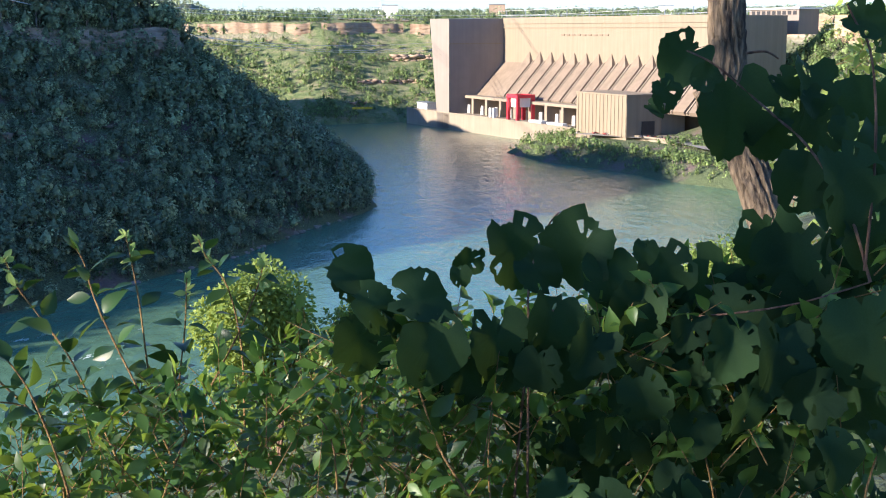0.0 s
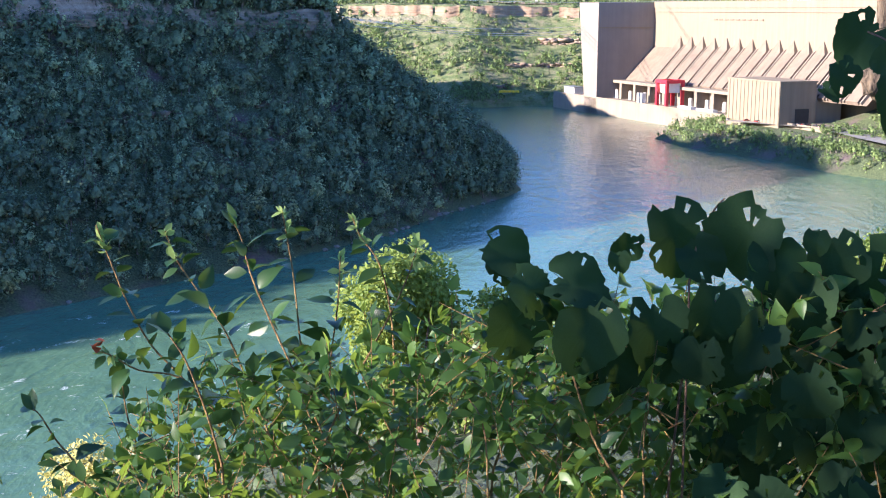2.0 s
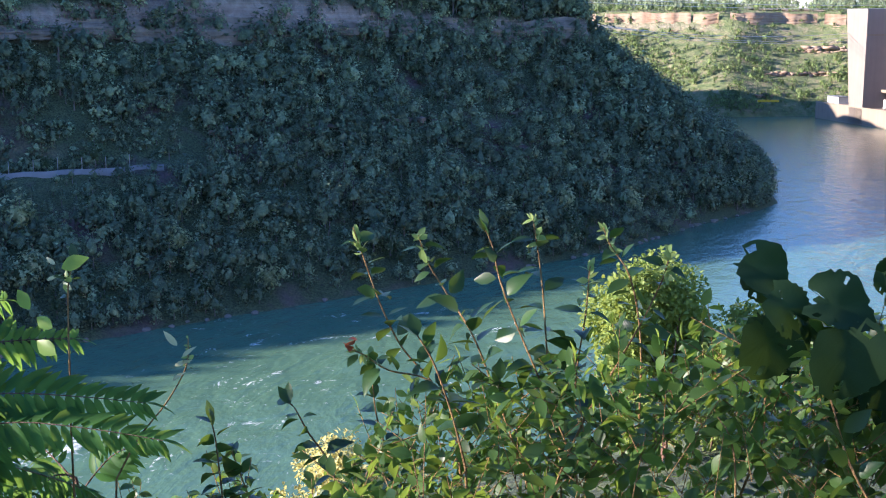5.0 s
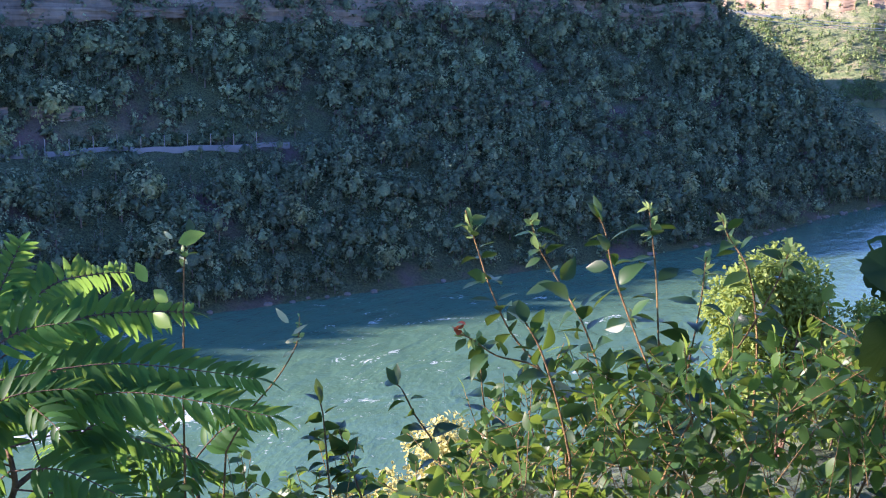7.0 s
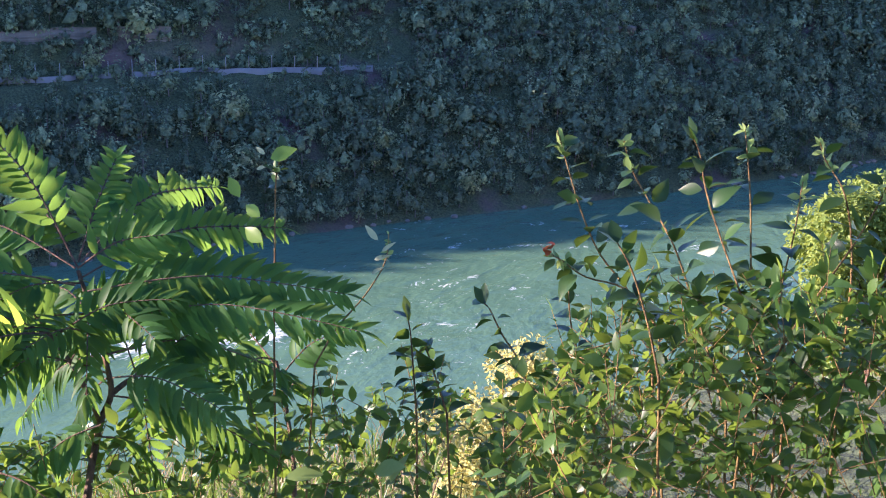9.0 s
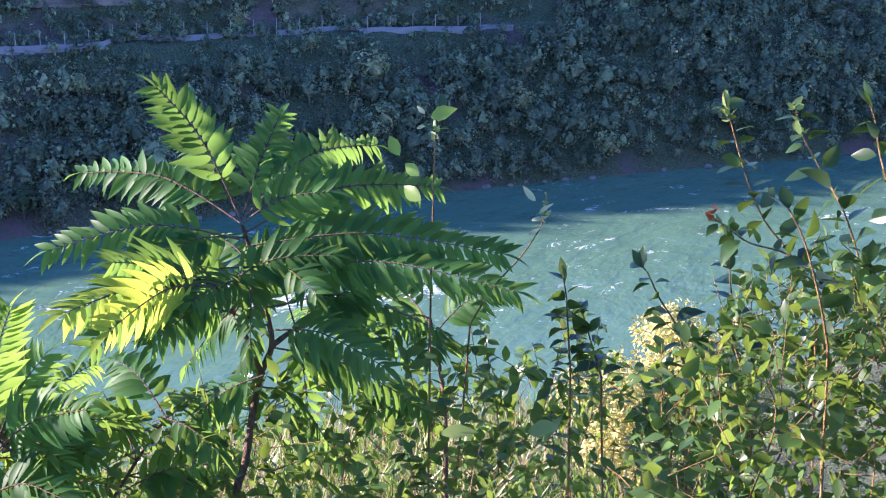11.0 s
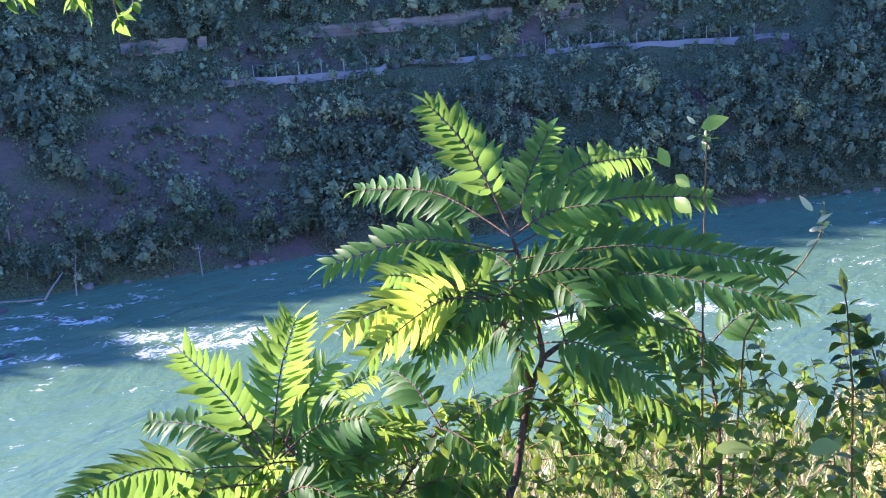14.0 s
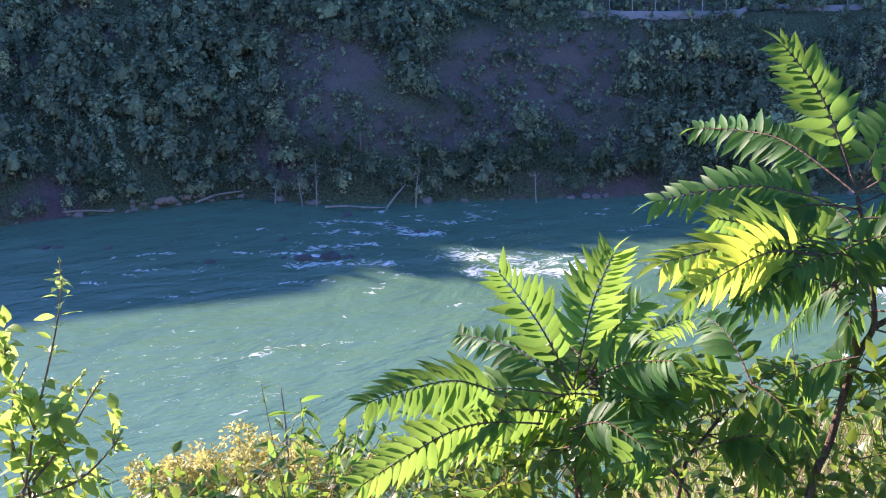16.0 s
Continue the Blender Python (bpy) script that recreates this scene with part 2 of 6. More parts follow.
def box(bm, x0, x1, y0, y1, z0, z1, m=None):
    vs = [bm.verts.new((x, y, z)) for z in (z0, z1) for x, y in ((x0, y0), (x1, y0), (x1, y1), (x0, y1))]
    for f in ((3, 2, 1, 0), (4, 5, 6, 7), (0, 1, 5, 4), (1, 2, 6, 5), (2, 3, 7, 6), (3, 0, 4, 7)):
        bm.faces.new([vs[i] for i in f])
    if m is not None:
        bmesh.ops.transform(bm, matrix=m, verts=vs)
    return vs


RNG = np.random.default_rng(7)
LATTICE = RNG.random((256, 256))


def vnoise(x, y, scale, octaves=4):
    """Smooth value noise in the plane, about -1..1."""
    out, amp, tot = 0.0, 1.0, 0.0
    x, y = np.asarray(x) / scale, np.asarray(y) / scale
    for o in range(octaves):
        xi, yi = np.floor(x).astype(int), np.floor(y).astype(int)
        fx, fy = x - xi, y - yi
        fx, fy = fx * fx * (3 - 2 * fx), fy * fy * (3 - 2 * fy)
        a, b = LATTICE[xi % 256, yi % 256], LATTICE[(xi + 1) % 256, yi % 256]
        c, d = LATTICE[xi % 256, (yi + 1) % 256], LATTICE[(xi + 1) % 256, (yi + 1) % 256]
        out = out + amp * ((a * (1 - fx) + b * fx) * (1 - fy) + (c * (1 - fx) + d * fx) * fy - 0.5) * 2
        tot += amp
        x, y, amp = x * 2.03 + 17.1, y * 2.03 + 5.7, amp * 0.5
    return out / tot


# ---- the lie of the land: three banks round the river, water level at 0 ----
SHORE_LEFT = [(-300, -900), (-335, -200), (-341, 20), (-341, 58), (-336, 76), (-335, 105), (-316, 122), (-293, 167), (-271, 214), (-206, 322), (-162, 391),
              (-119, 456), (-85, 521), (-68, 579), (-42, 640), (-36, 668), (-44, 720), (-44, 790), (-56, 860), (-72, 940), (-104, 1010), (-118, 1090), (-128, 1150), (-150, 1200), (-230, 1235), (-600, 1250), (-2500, 1260)]
SHORE_FAR = [(-2500, 1330), (-600, 1320), (-220, 1290), (-110, 1247), (-70, 1274), (-38, 1290)]
SHORE_RIGHT = [(-34, 1282), (80, 1066), (100, 1022), (70, 990), (49, 964), (68, 901), (119, 828), (146, 766), (171, 738), (190, 640), (184, 520), (150, 380),
               (92, 240), (22, 130), (-40, 60), (-95, -20), (-120, -200), (-120, -900)]


def seg_dist(px, py, line):
    best = np.full(px.shape, 1e9)
    for (ax, ay), (bx, by) in zip(line[:-1], line[1:]):
        dx, dy = bx - ax, by - ay
        t = np.clip(((px - ax) * dx + (py - ay) * dy) / (dx * dx + dy * dy), 0, 1)
        best = np.minimum(best, np.hypot(px - ax - t * dx, py - ay - t * dy))
    return best


def inside(px, py, poly):
    res = np.zeros(px.shape, dtype=bool)
    for (ax, ay), (bx, by) in zip(poly, poly[1:] + poly[:1]):
        hit = (ay > py) != (by > py)
        with np.errstate(divide="ignore", invalid="ignore"):
            res ^= hit & (px < (bx - ax) * (py - ay) / (by - ay if by != ay else 1e-9) + ax)
    return res


RIVER = SHORE_LEFT[::1] + SHORE_FAR + SHORE_RIGHT
LEFT_PROFILE = ((0, 5, 70, 82, 91, 103, 138, 143, 170, 400, 5000), (0, 2.5, 41, 42, 51, 59, 84, 95, 103, 109, 112))
EVEN_PROFILE = ((0, 5, 137, 144, 170, 400, 5000), (0, 2.5, 83, 95, 103, 109, 112))
FAR_PROFILE = ((0, 5, 30, 90, 140, 163, 169, 176, 181, 230, 500, 1500, 5000), (0, 5, 11, 40, 66, 73, 86, 91, 102, 104, 113, 134, 165))
LOW_PROFILE = ((0, 6, 16, 110, 150, 210, 218, 260, 600, 1500, 5000), (0, 3.5, 9, 14.6, 34, 86, 101, 104, 108, 132, 165))
NEAR_PROFILE = ((0, 6, 50, 56, 60, 64, 66.5, 70, 150, 400, 5000), (0, 3, 77, 89.2, 91.3, 92.8, 93.35, 93.6, 96, 100, 110))


def height(px, py):
    px, py = np.asarray(px, dtype=float), np.asarray(py, dtype=float)
    warp = 7 * vnoise(px, py, 70, 3)
    dl, df, dr = seg_dist(px, py, SHORE_LEFT), seg_dist(px, py, SHORE_FAR), seg_dist(px, py, SHORE_RIGHT)
    rough = lambda s: np.clip(s / 25, 0, 1)
    bumps = 2.2 * vnoise(px, py, 22, 4)
    # the point of the left hill rises more steeply
    tip = np.exp(-((py - 690) / 90) ** 2)
    # unseen behind the point: higher, steeper bank added to shade the far shore
    shade_shoulder = np.clip((py - 930) / 120, 0, 1) * np.clip((-px - 0.18 * py) / 40, 0, 1)
    sl = dl * (1 + 0.4 * tip - 0.3 * np.exp(-((py - 775) / 60) ** 2) + 0.3 * shade_shoulder) + warp * rough(dl)
    north = np.clip((py - 380) / 80, 0, 1)
    hl = ((1 - north) * np.interp(sl, *LEFT_PROFILE) + north * np.interp(sl, *EVEN_PROFILE)) + bumps * rough(dl)
    # out of view, the southern rim is lowered and roughened to shape its shadow
    hl = hl * (1 - 0.17 * np.clip((135 - py) / 70, 0, 1)) + 10 * vnoise(px, py, 32, 2) * np.clip((dl - 125) / 30, 0, 1) * np.clip((190 - py) / 80, 0, 1) + shade_shoulder * (-10 + 76 * np.clip((-px - 320) / 120, 0, 1)) * np.clip(dl / 80, 0, 1)
    # unseen rise added behind the rim to lengthen its shadow on the river
    hl = hl + 16 * np.exp(-((px + 285) / 100) ** 2 - ((py - 610) / 240) ** 2) * np.clip((dl - 115) / 40, 0, 1)
    hf = np.interp(df + warp * rough(df), *FAR_PROFILE) + bumps * rough(df)
    low = np.clip((py - 520) / 160, 0, 1)
    near_cam = np.clip(np.hypot(px, py) / 30, 0, 1)
    hr = (1 - low) * np.interp(dr + warp * near_cam * 0.6 * rough(dr), *NEAR_PROFILE) + low * np.interp(dr + 1.4 * warp * np.clip(dr / 100 - 0.9, 0, 1), *LOW_PROFILE)
    # the lip falls away more steeply to the left of the viewpoint
    out, side = np.hypot(px, py), np.degrees(np.arctan2(-px, py))
    hr = hr - 1.7 * np.clip((side - 50) / 12, 0, 1) * np.clip((150 - side) / 20, 0, 1) * np.clip((out - 2.6) / 2.6, 0, 1) * (out < 60)
    hr = hr + bumps * rough(dr) * near_cam * np.clip(dr / 100 - 0.9 * low, 0, 1) + 0.12 * vnoise(px, py, 1.3, 4)
    wl, wf, wr = 1 / (dl + 1) ** 6, 1 / (df + 1) ** 6, 1 / (dr + 1) ** 6
    h = (hl * wl + hf * wf + hr * wr) / (wl + wf + wr)
    wet = inside(px, py, RIVER)
    bed = -np.minimum(6, 0.5 * np.minimum(np.minimum(dl, df), dr) + 0.2)
    return np.where(wet, bed, h)


def scree_at(x, y, az, dl):
    """How bare the loose slope is, 0 to 1."""
    band = np.clip((az - 52) / 4, 0, 1) * np.clip((72 - az) / 5, 0, 1) * np.clip((dl - 14) / 10, 0, 1) * np.clip((70 - dl) / 10, 0, 1)
    return band * np.clip(0.78 + 1.1 * vnoise(x, y, 24, 3), 0, 1)


def build_ground():
    az = np.concatenate([np.arange(-24, 92, 0.32), np.arange(92, 336, 6.0)])
    r = np.concatenate([np.geomspace(0.4, 30, 64), np.arange(33, 300, 5.0), np.arange(300, 820, 3.5), np.arange(822, 1230, 7.5), np.arange(1234, 1560, 4.5), np.arange(1565, 1750, 7.5), np.geomspace(1760, 4800, 26)])
    A, R = np.meshgrid(np.radians(az), r)
    X, Y = -np.sin(A) * R, np.cos(A) * R
    Z = height(X, Y)
    n, k = R.shape
    verts = np.stack([X, Y, Z], -1).reshape(-1, 3)
    i, j = np.meshgrid(np.arange(n - 1), np.arange(k), indexing="ij")
    a, b = (i * k + j).ravel(), (i * k + (j + 1) % k).ravel()
    quads = np.stack([a, a + k, b + k, b], 1)
    centre = len(verts)
    verts = np.vstack([verts, [[0, 0, float(height(np.array([0.0]), np.array([0.0]))[0])]]])
    jj = np.arange(k)
    tris = np.stack([np.full(k, centre), jj, (jj + 1) % k], 1)
    ob = mesh_from("ground", verts, quads, tris, M_GROUND, smooth=True)
    at = ob.data.attributes.new("bare", "FLOAT", "POINT")
    vx, vy = verts[:, 0], verts[:, 1]
    at.data.foreach_set("value", (scree_at(vx, vy, np.degrees(np.arctan2(-vx, vy)), seg_dist(vx, vy, SHORE_LEFT)) * (vy > 0)).astype(np.float32))
    at = ob.data.attributes.new("meadow", "FLOAT", "POINT")
    at.data.foreach_set("value", (np.clip((vy - 1180) / 40, 0, 1) * np.clip((vx + 420) / 60, 0, 1)).astype(np.float32))
    tagged(ob, "rocky gorge slopes with soil, cliffs and a level plateau", "ground", kind="structure")
    return ob


ground = build_ground()


# white water: from, to, half width, strength
RAPIDS = [
    ((-242, 132), (-236, 141), 5, 0.26),
    ((-236, 141), (-230, 155), 5, 0.26),
    ((-257, 135), (-243, 145), 7, 0.2),
    ((-243, 145), (-232, 158), 7, 0.2),
    ((-279, 106), (-277, 112), 3.0, 0.22),
    ((-277, 112), (-274, 122), 3.0, 0.22),
    ((-281, 95), (-274, 104), 2.5, 0.22),
    ((-269, 96), (-265, 107), 2.5, 0.24),
    ((-262, 111), (-258, 118), 3, 0.2),
    ((-286, 129), (-282, 133), 2.5, 0.24),
    ((-279, 131), (-274, 138), 3, 0.26),
    ((-300, 115), (-298, 117), 2, 0.22),
    ((-290, 115), (-288, 119), 2, 0.22),
    ((-299, 121), (-292, 129), 2, 0.22),
    ((-280, 143), (-282, 155), 2, 0.22),
    ((-282, 155), (-278, 156), 2, 0.22),
    ((-223, 171), (-209, 193), 5, 0.2),
    ((-209, 193), (-189, 201), 6, 0.25),
    ((-189, 201), (-173, 216), 8, 0.26),
    ((-173, 216), (-162, 232), 7, 0.24),
    ((-162, 232), (-147, 236), 5, 0.2)]


def build_water():
    xs = np.concatenate([np.linspace(-2500, -420, 14), np.arange(-400, -341, 4.0), np.arange(-340, -80, 2.4), np.arange(-78, 240, 6.0), np.linspace(260, 420, 5)])
    ys = np.concatenate([np.linspace(-900, -60, 10), np.arange(-40, 38, 4.0), np.arange(40, 380, 2.6), np.arange(382, 760, 6.0), np.arange(770, 1320, 14.0)])
    X, Y = np.meshgrid(xs, ys)
    # rapids over the shallow ledge off the left bank
    gauss = lambda cx, cy, rx, ry: np.exp(-(((X - cx) / rx) ** 2 + ((Y - cy) / ry) ** 2))
    foam = 0.07 * gauss(-282, 112, 32, 22) + 0.07 * gauss(-238, 150, 26, 16) + 0.12 * gauss(-226, 186, 12, 9) + 0.07 * gauss(-215, 60, 60, 40) + 0.06 * gauss(-150, 240, 50, 60) + 0.04 * gauss(-130, 330, 50, 80)
    # stray foam lines drawn out along the current
    stray = []
    for k in range(130):
        x, y = RNG.uniform(-275, -60), RNG.uniform(50, 400)
        turn, ln = RNG.normal(0, 0.35), RNG.uniform(5, 16)
        fx, fy = -0.52 * math.cos(turn) + 0.86 * math.sin(turn), -0.86 * math.cos(turn) - 0.52 * math.sin(turn)
        stray.append(((x, y), (x + fx * ln, y + fy * ln), RNG.uniform(0.8, 1.5), RNG.uniform(0.13, 0.24)))
    # small white caps over the boulders of the shaded ledge
    for k in range(60):
        x, y = RNG.normal(-287, 11), RNG.uniform(45, 165)
        ln = RNG.uniform(1.5, 5)
        stray.append(((x, y), (x - 0.4 * ln, y - 0.9 * ln), RNG.uniform(0.7, 1.3), RNG.uniform(0.18, 0.27)))
    for a, b, wide, much in RAPIDS + stray:
        foam = np.maximum(foam, (much + 0.02) * np.exp(-(seg_dist(X + 1.5 * vnoise(X, Y, 8, 2), Y + 1.5 * vnoise(Y, X, 8, 2), [a, b]) / wide) ** 2))
    Z = 0.22 * vnoise(X, Y * 0.6, 9, 3) + foam * 3.0 * vnoise(X, Y, 6, 3)
    n, k = X.shape
    i, j = np.meshgrid(np.arange(n - 1), np.arange(k - 1), indexing="ij")
    a = (i * k + j).ravel()
    ob = mesh_from("water", np.stack([X, Y, Z], -1).reshape(-1, 3), np.stack([a, a + 1, a + 1 + k, a + k], 1), None, M_WATER, smooth=True)
    at = ob.data.attributes.new("foam", "FLOAT", "POINT")
    at.data.foreach_set("value", foam.ravel().astype(np.float32))
    at = ob.data.attributes.new("chop", "FLOAT", "POINT")
    at.data.foreach_set("value", np.clip((Y - 380) / 260 + 0.35 * vnoise(X, Y, 60, 3), 0, 1).ravel().astype(np.float32))
    tagged(ob, "fast turquoise river with white foam streaks between gorge walls", "river", kind="structure")
    return ob


water = build_water()

# ---- hydroelectric dam: u along the quay (towards the camera), w back from the water ----
DAM = Matrix(((0.4695, 0.8829, 0, 8), (-0.8829, 0.4695, 0, 1184), (0, 0, 1, 0), (0, 0, 0, 1)))


def on_dam(ob):
    ob.matrix_world = DAM
    return ob


def build_dam():
    dam = on_dam(tagged(new("power_dam"), "huge concrete hydroelectric dam with cream upper wall and sloping penstocks", "dam"))
    bm = bmesh.new()
    box(bm, -5, 337, 60, 100, 0, 104)
    box(bm, -5, 337, 59.2, 60, 99, 104.8)
    part("upper_wall", bm, M_CREAM, dam, "sunlit cream concrete wall")
    bm = bmesh.new()
    v = box(bm, -44, -5, 0, 102, 0, 104)
    for q in v[:4]:
        if q.co.x < -10:
            q.co.x += 16
    part("wing_wall", bm, M_GREY, dam, "brown-grey end wall")
    bm = bmesh.new()
    box(bm, -5, -4.6, 0.5, 60, 80, 81.2)
    part("ledge", bm, M_CREAM, dam)
    # long sloping face, with a casing for each penstock that ends in a pointed gable
    bm = bmesh.new()
    f = [bm.verts.new(p) for p in ((-5, 29, 31), (337, 29, 31), (337, 61, 64), (-5, 61, 64))]
    bm.faces.new(f)
    part("sloping_face", bm, M_BROWN, dam, "stained brown sloping concrete face")
    for k in range(16):
        u = 43 + k * 18.6
        bm = bmesh.new()
        outer = [(u - 6.6, 27.6, 33.4), (u + 6.6, 27.6, 33.4), (u + 6.6, 55.6, 63.2), (u, 59.6, 73.6), (u - 6.6, 55.6, 63.2)]
        inner = [(u - 6.6, 29.2, 30.8), (u + 6.6, 29.2, 30.8), (u + 6.6, 59.9, 62.8), (u, 59.95, 73.4), (u - 6.6, 59.9, 62.8)]
        a, b = [bm.verts.new(p) for p in outer], [bm.verts.new(p) for p in inner]
        bm.faces.new((a[0], a[1], a[2], a[4]))
        bm.faces.new((a[4], a[2], a[3]))
        for i in range(5):
            bm.faces.new((a[i], b[i], b[(i + 1) % 5], a[(i + 1) % 5]))
        part("penstock", bm, M_BROWN, dam)
        bm = bmesh.new()
        a = [bm.verts.new(p) for p in ((u + 8.6, 27.9, 33.0), (u + 10.0, 27.9, 33.0), (u + 10.0, 58.5, 66), (u + 8.6, 58.5, 66), (u + 8.6, 29.5, 31), (u + 10.0, 29.5, 31), (u + 10.0, 61, 64), (u + 8.6, 61, 64))]
        for f in ((0, 1, 2, 3), (4, 0, 3, 7), (1, 5, 6, 2), (4, 5, 1, 0), (3, 2, 6, 7)):
            bm.faces.new([a[i] for i in f])
        part("rib", bm, M_QUAY, dam, "pale concrete rib")
    for k in range(9):
        bm = bmesh.new()
        box(bm, 96 + k * 8.4, 101 + k * 8.4, 59.3, 60, 88.4, 89.6)
        part("inlet_slot", bm, M_BROWN, dam)
    bm = bmesh.new()
    box(bm, -5, 337, 59.0, 60, 95.2, 96.0)
    part("string_course", bm, M_CREAM, dam)
    return dam


dam = build_dam()


def build_powerhouse():
    window_band = []
    hall = on_dam(tagged(new("powerhouse"), "low concrete powerhouse with a row of open bays below the dam", "powerhouse"))
    bm = bmesh.new()
    box(bm, -18, 268, 17, 34, 29.5, 32)
    part("roof", bm, M_QUAY, hall)
    bm = bmesh.new()
    box(bm, -18, 268, 30, 34, 14, 29.5)
    part("back_wall", bm, M_GREY, hall)
    for k in range(12):
        bm = bmesh.new()
        box(bm, -18 + k * 25.6, -14.2 + k * 25.6, 17.4, 30, 14, 29.5)
        part("column", bm, M_QUAY, hall)
    quay = on_dam(tagged(new("quay"), "long pale concrete quay wall along the water", "quay", kind="structure"))
    bm = bmesh.new()
    box(bm, -96, 340, 0, 40, -6, 15)
    part("quay_wall", bm, M_QUAY, quay)
    bm = bmesh.new()
    box(bm, -96, 340, -0.4, 0.8, 15, 16.1)
    part("parapet", bm, M_QUAY, quay)
    house = on_dam(tagged(new("service_building"), "tall windowless cream service building with ribbed walls on the quay", "building"))
    bm = bmesh.new()
    box(bm, 222, 288, -8, 24, 8, 45)
    part("wall", bm, M_CREAM, house)
    bm = bmesh.new()
    box(bm, 221.4, 288.6, -8.6, 24.6, 45, 46.2)
    part("roof", bm, M_CREAM, house)
    for k in range(14):
        bm = bmesh.new()
        box(bm, 224 + k * 4.8, 225.2 + k * 4.8, -8.4, -8, 14, 45)
        part("rib", bm, M_CREAM, house)
    bm = bmesh.new()
    box(bm, 288, 288.3, 6, 18, 14.6, 26)
    part("gate", bm, M_DARK, house, "dark roller gate")
    for k in range(5):
        bm = bmesh.new()
        box(bm, 284.0, 284.3, 28 + k * 4.2, 31.2 + k * 4.2, 32, 36)
        window_band.append(bm)
    annex = on_dam(tagged(new("annex_building"), "grey flat-roofed annex with a band of windows", "building"))
    bm = bmesh.new()
    box(bm, 270, 284, 26, 50, 10, 40)
    part("wall", bm, M_GREY, annex)
    for bm in window_band:
        part("window", bm, M_DARK, annex)
    crane = on_dam(tagged(new("gantry_crane"), "red steel gantry crane with a white cabin on the quay deck", "crane"))
    for u in (98, 113.4):
        for w in (2, 17.5):
            bm = bmesh.new()
            box(bm, u, u + 2.6, w, w + 2.6, 15, 35)
            part("leg", bm, M_RED, crane)
    for name, b_ in (("beam", (98, 116, 2, 4.6, 35.1, 38)), ("beam", (98, 116, 17.5, 20.1, 35.1, 38)), ("beam", (98, 100.6, 4.7, 17.4, 35.1, 38)), ("beam", (113.4, 116, 4.7, 17.4, 35.1, 38))):
        bm = bmesh.new()
        box(bm, *b_)
        part(name, bm, M_RED, crane)
    bm = bmesh.new()
    box(bm, 101, 113, 5, 17, 27, 35)
    part("machine_house", bm, M_WHITE, crane, "white machine house")


build_powerhouse()

# ---- trees of the gorge slopes ----
def tree_shape(rng, h, w, clumps, size, trunk=0.35, cone=False, rows=3, cols=5):
    """Corners and quads of one tree: leaf clumps round a few boughs, over a tapered trunk."""
    boughs = [(rng.uniform(-0.24, 0.24) * w, rng.uniform(-0.24, 0.24) * w, rng.uniform(0.12, 0.7) * h, rng.uniform(0.2, 0.34) * w) for _ in range(8)]
    boughs.append((0, 0, h * 0.88, 0.16 * w))
    B = np.array(boughs)
    mid = np.array([0, 0, h * 0.42])

    def skin(d):
        """How far the crown reaches from its middle in a direction: the outermost bough there."""
        rel = B[:, :3] - mid
        t = rel @ d
        gap = B[:, 3] ** 2 - (rel ** 2).sum(1) + t ** 2
        far = np.where(gap > 0, t + np.sqrt(np.maximum(gap, 0)), 0)
        return max(far.max(), 0.16 * w)

    taper = lambda c: c * np.array([*(np.clip(1.25 - c[2] / h, 0.12, 1),) * 2, 1]) if cone else c
    core = []
    for i in range(rows + 1):
        for j in range(cols):
            th, ph = math.pi * (0.04 + 0.92 * i / rows), 2 * math.pi * (j + 0.5 * (i % 2)) / cols
            d = np.array([math.sin(th) * math.cos(ph), math.sin(th) * math.sin(ph), math.cos(th)])
            core.append(taper(mid + d * skin(d) * rng.uniform(0.3, 0.52)))
    core_q = [[i * cols + j, (i + 1) * cols + j, (i + 1) * cols + (j + 1) % cols, i * cols + (j + 1) % cols] for i in range(rows) for j in range(cols)]
    vs = []
    for _ in range(clumps):
        d = rng.normal(size=3) + np.array([0, 0, 0.25])
        d /= np.linalg.norm(d)
        c = taper(mid + d * skin(d) * rng.uniform(0.58, 1.2) ** 0.8)
        n = d + rng.normal(size=3) * 0.4 + np.array([0, 0, 0.45])
        n /= np.linalg.norm(n)
        a = np.cross(n, rng.normal(size=3))
        a /= np.linalg.norm(a)
        b = np.cross(n, a)
        s = size * rng.uniform(0.6, 1.35)
        lift = n * s * 0.25
        vs += [c - a * s - lift, c - b * s * rng.uniform(0.4, 0.9), c + a * s * rng.uniform(0.7, 1.1) - lift, c + b * s * rng.uniform(0.5, 1.0) + lift]
    leaf_v = np.vstack([np.array(vs), np.array(core)])
    leaf_q = np.vstack([np.arange(len(vs)).reshape(-1, 4), np.array(core_q) + len(vs)])
    ring = np.array([[math.cos(a), math.sin(a), 0] for a in np.arange(3) * 2 * math.pi / 3])
    r0 = 0.022 * h + 0.05
    tv = np.vstack([ring * r0 + [0, 0, -1.0], ring * r0 * 0.65 + [0.01 * h, 0, h * trunk], ring * r0 * 0.2 + [0, 0.01 * h, h * 0.8]])
    tq = np.array([[k * 3 + i, k * 3 + (i + 1) % 3, k * 3 + 3 + (i + 1) % 3, k * 3 + 3 + i] for k in range(2) for i in range(3)])
    return leaf_v, leaf_q, tv, tq


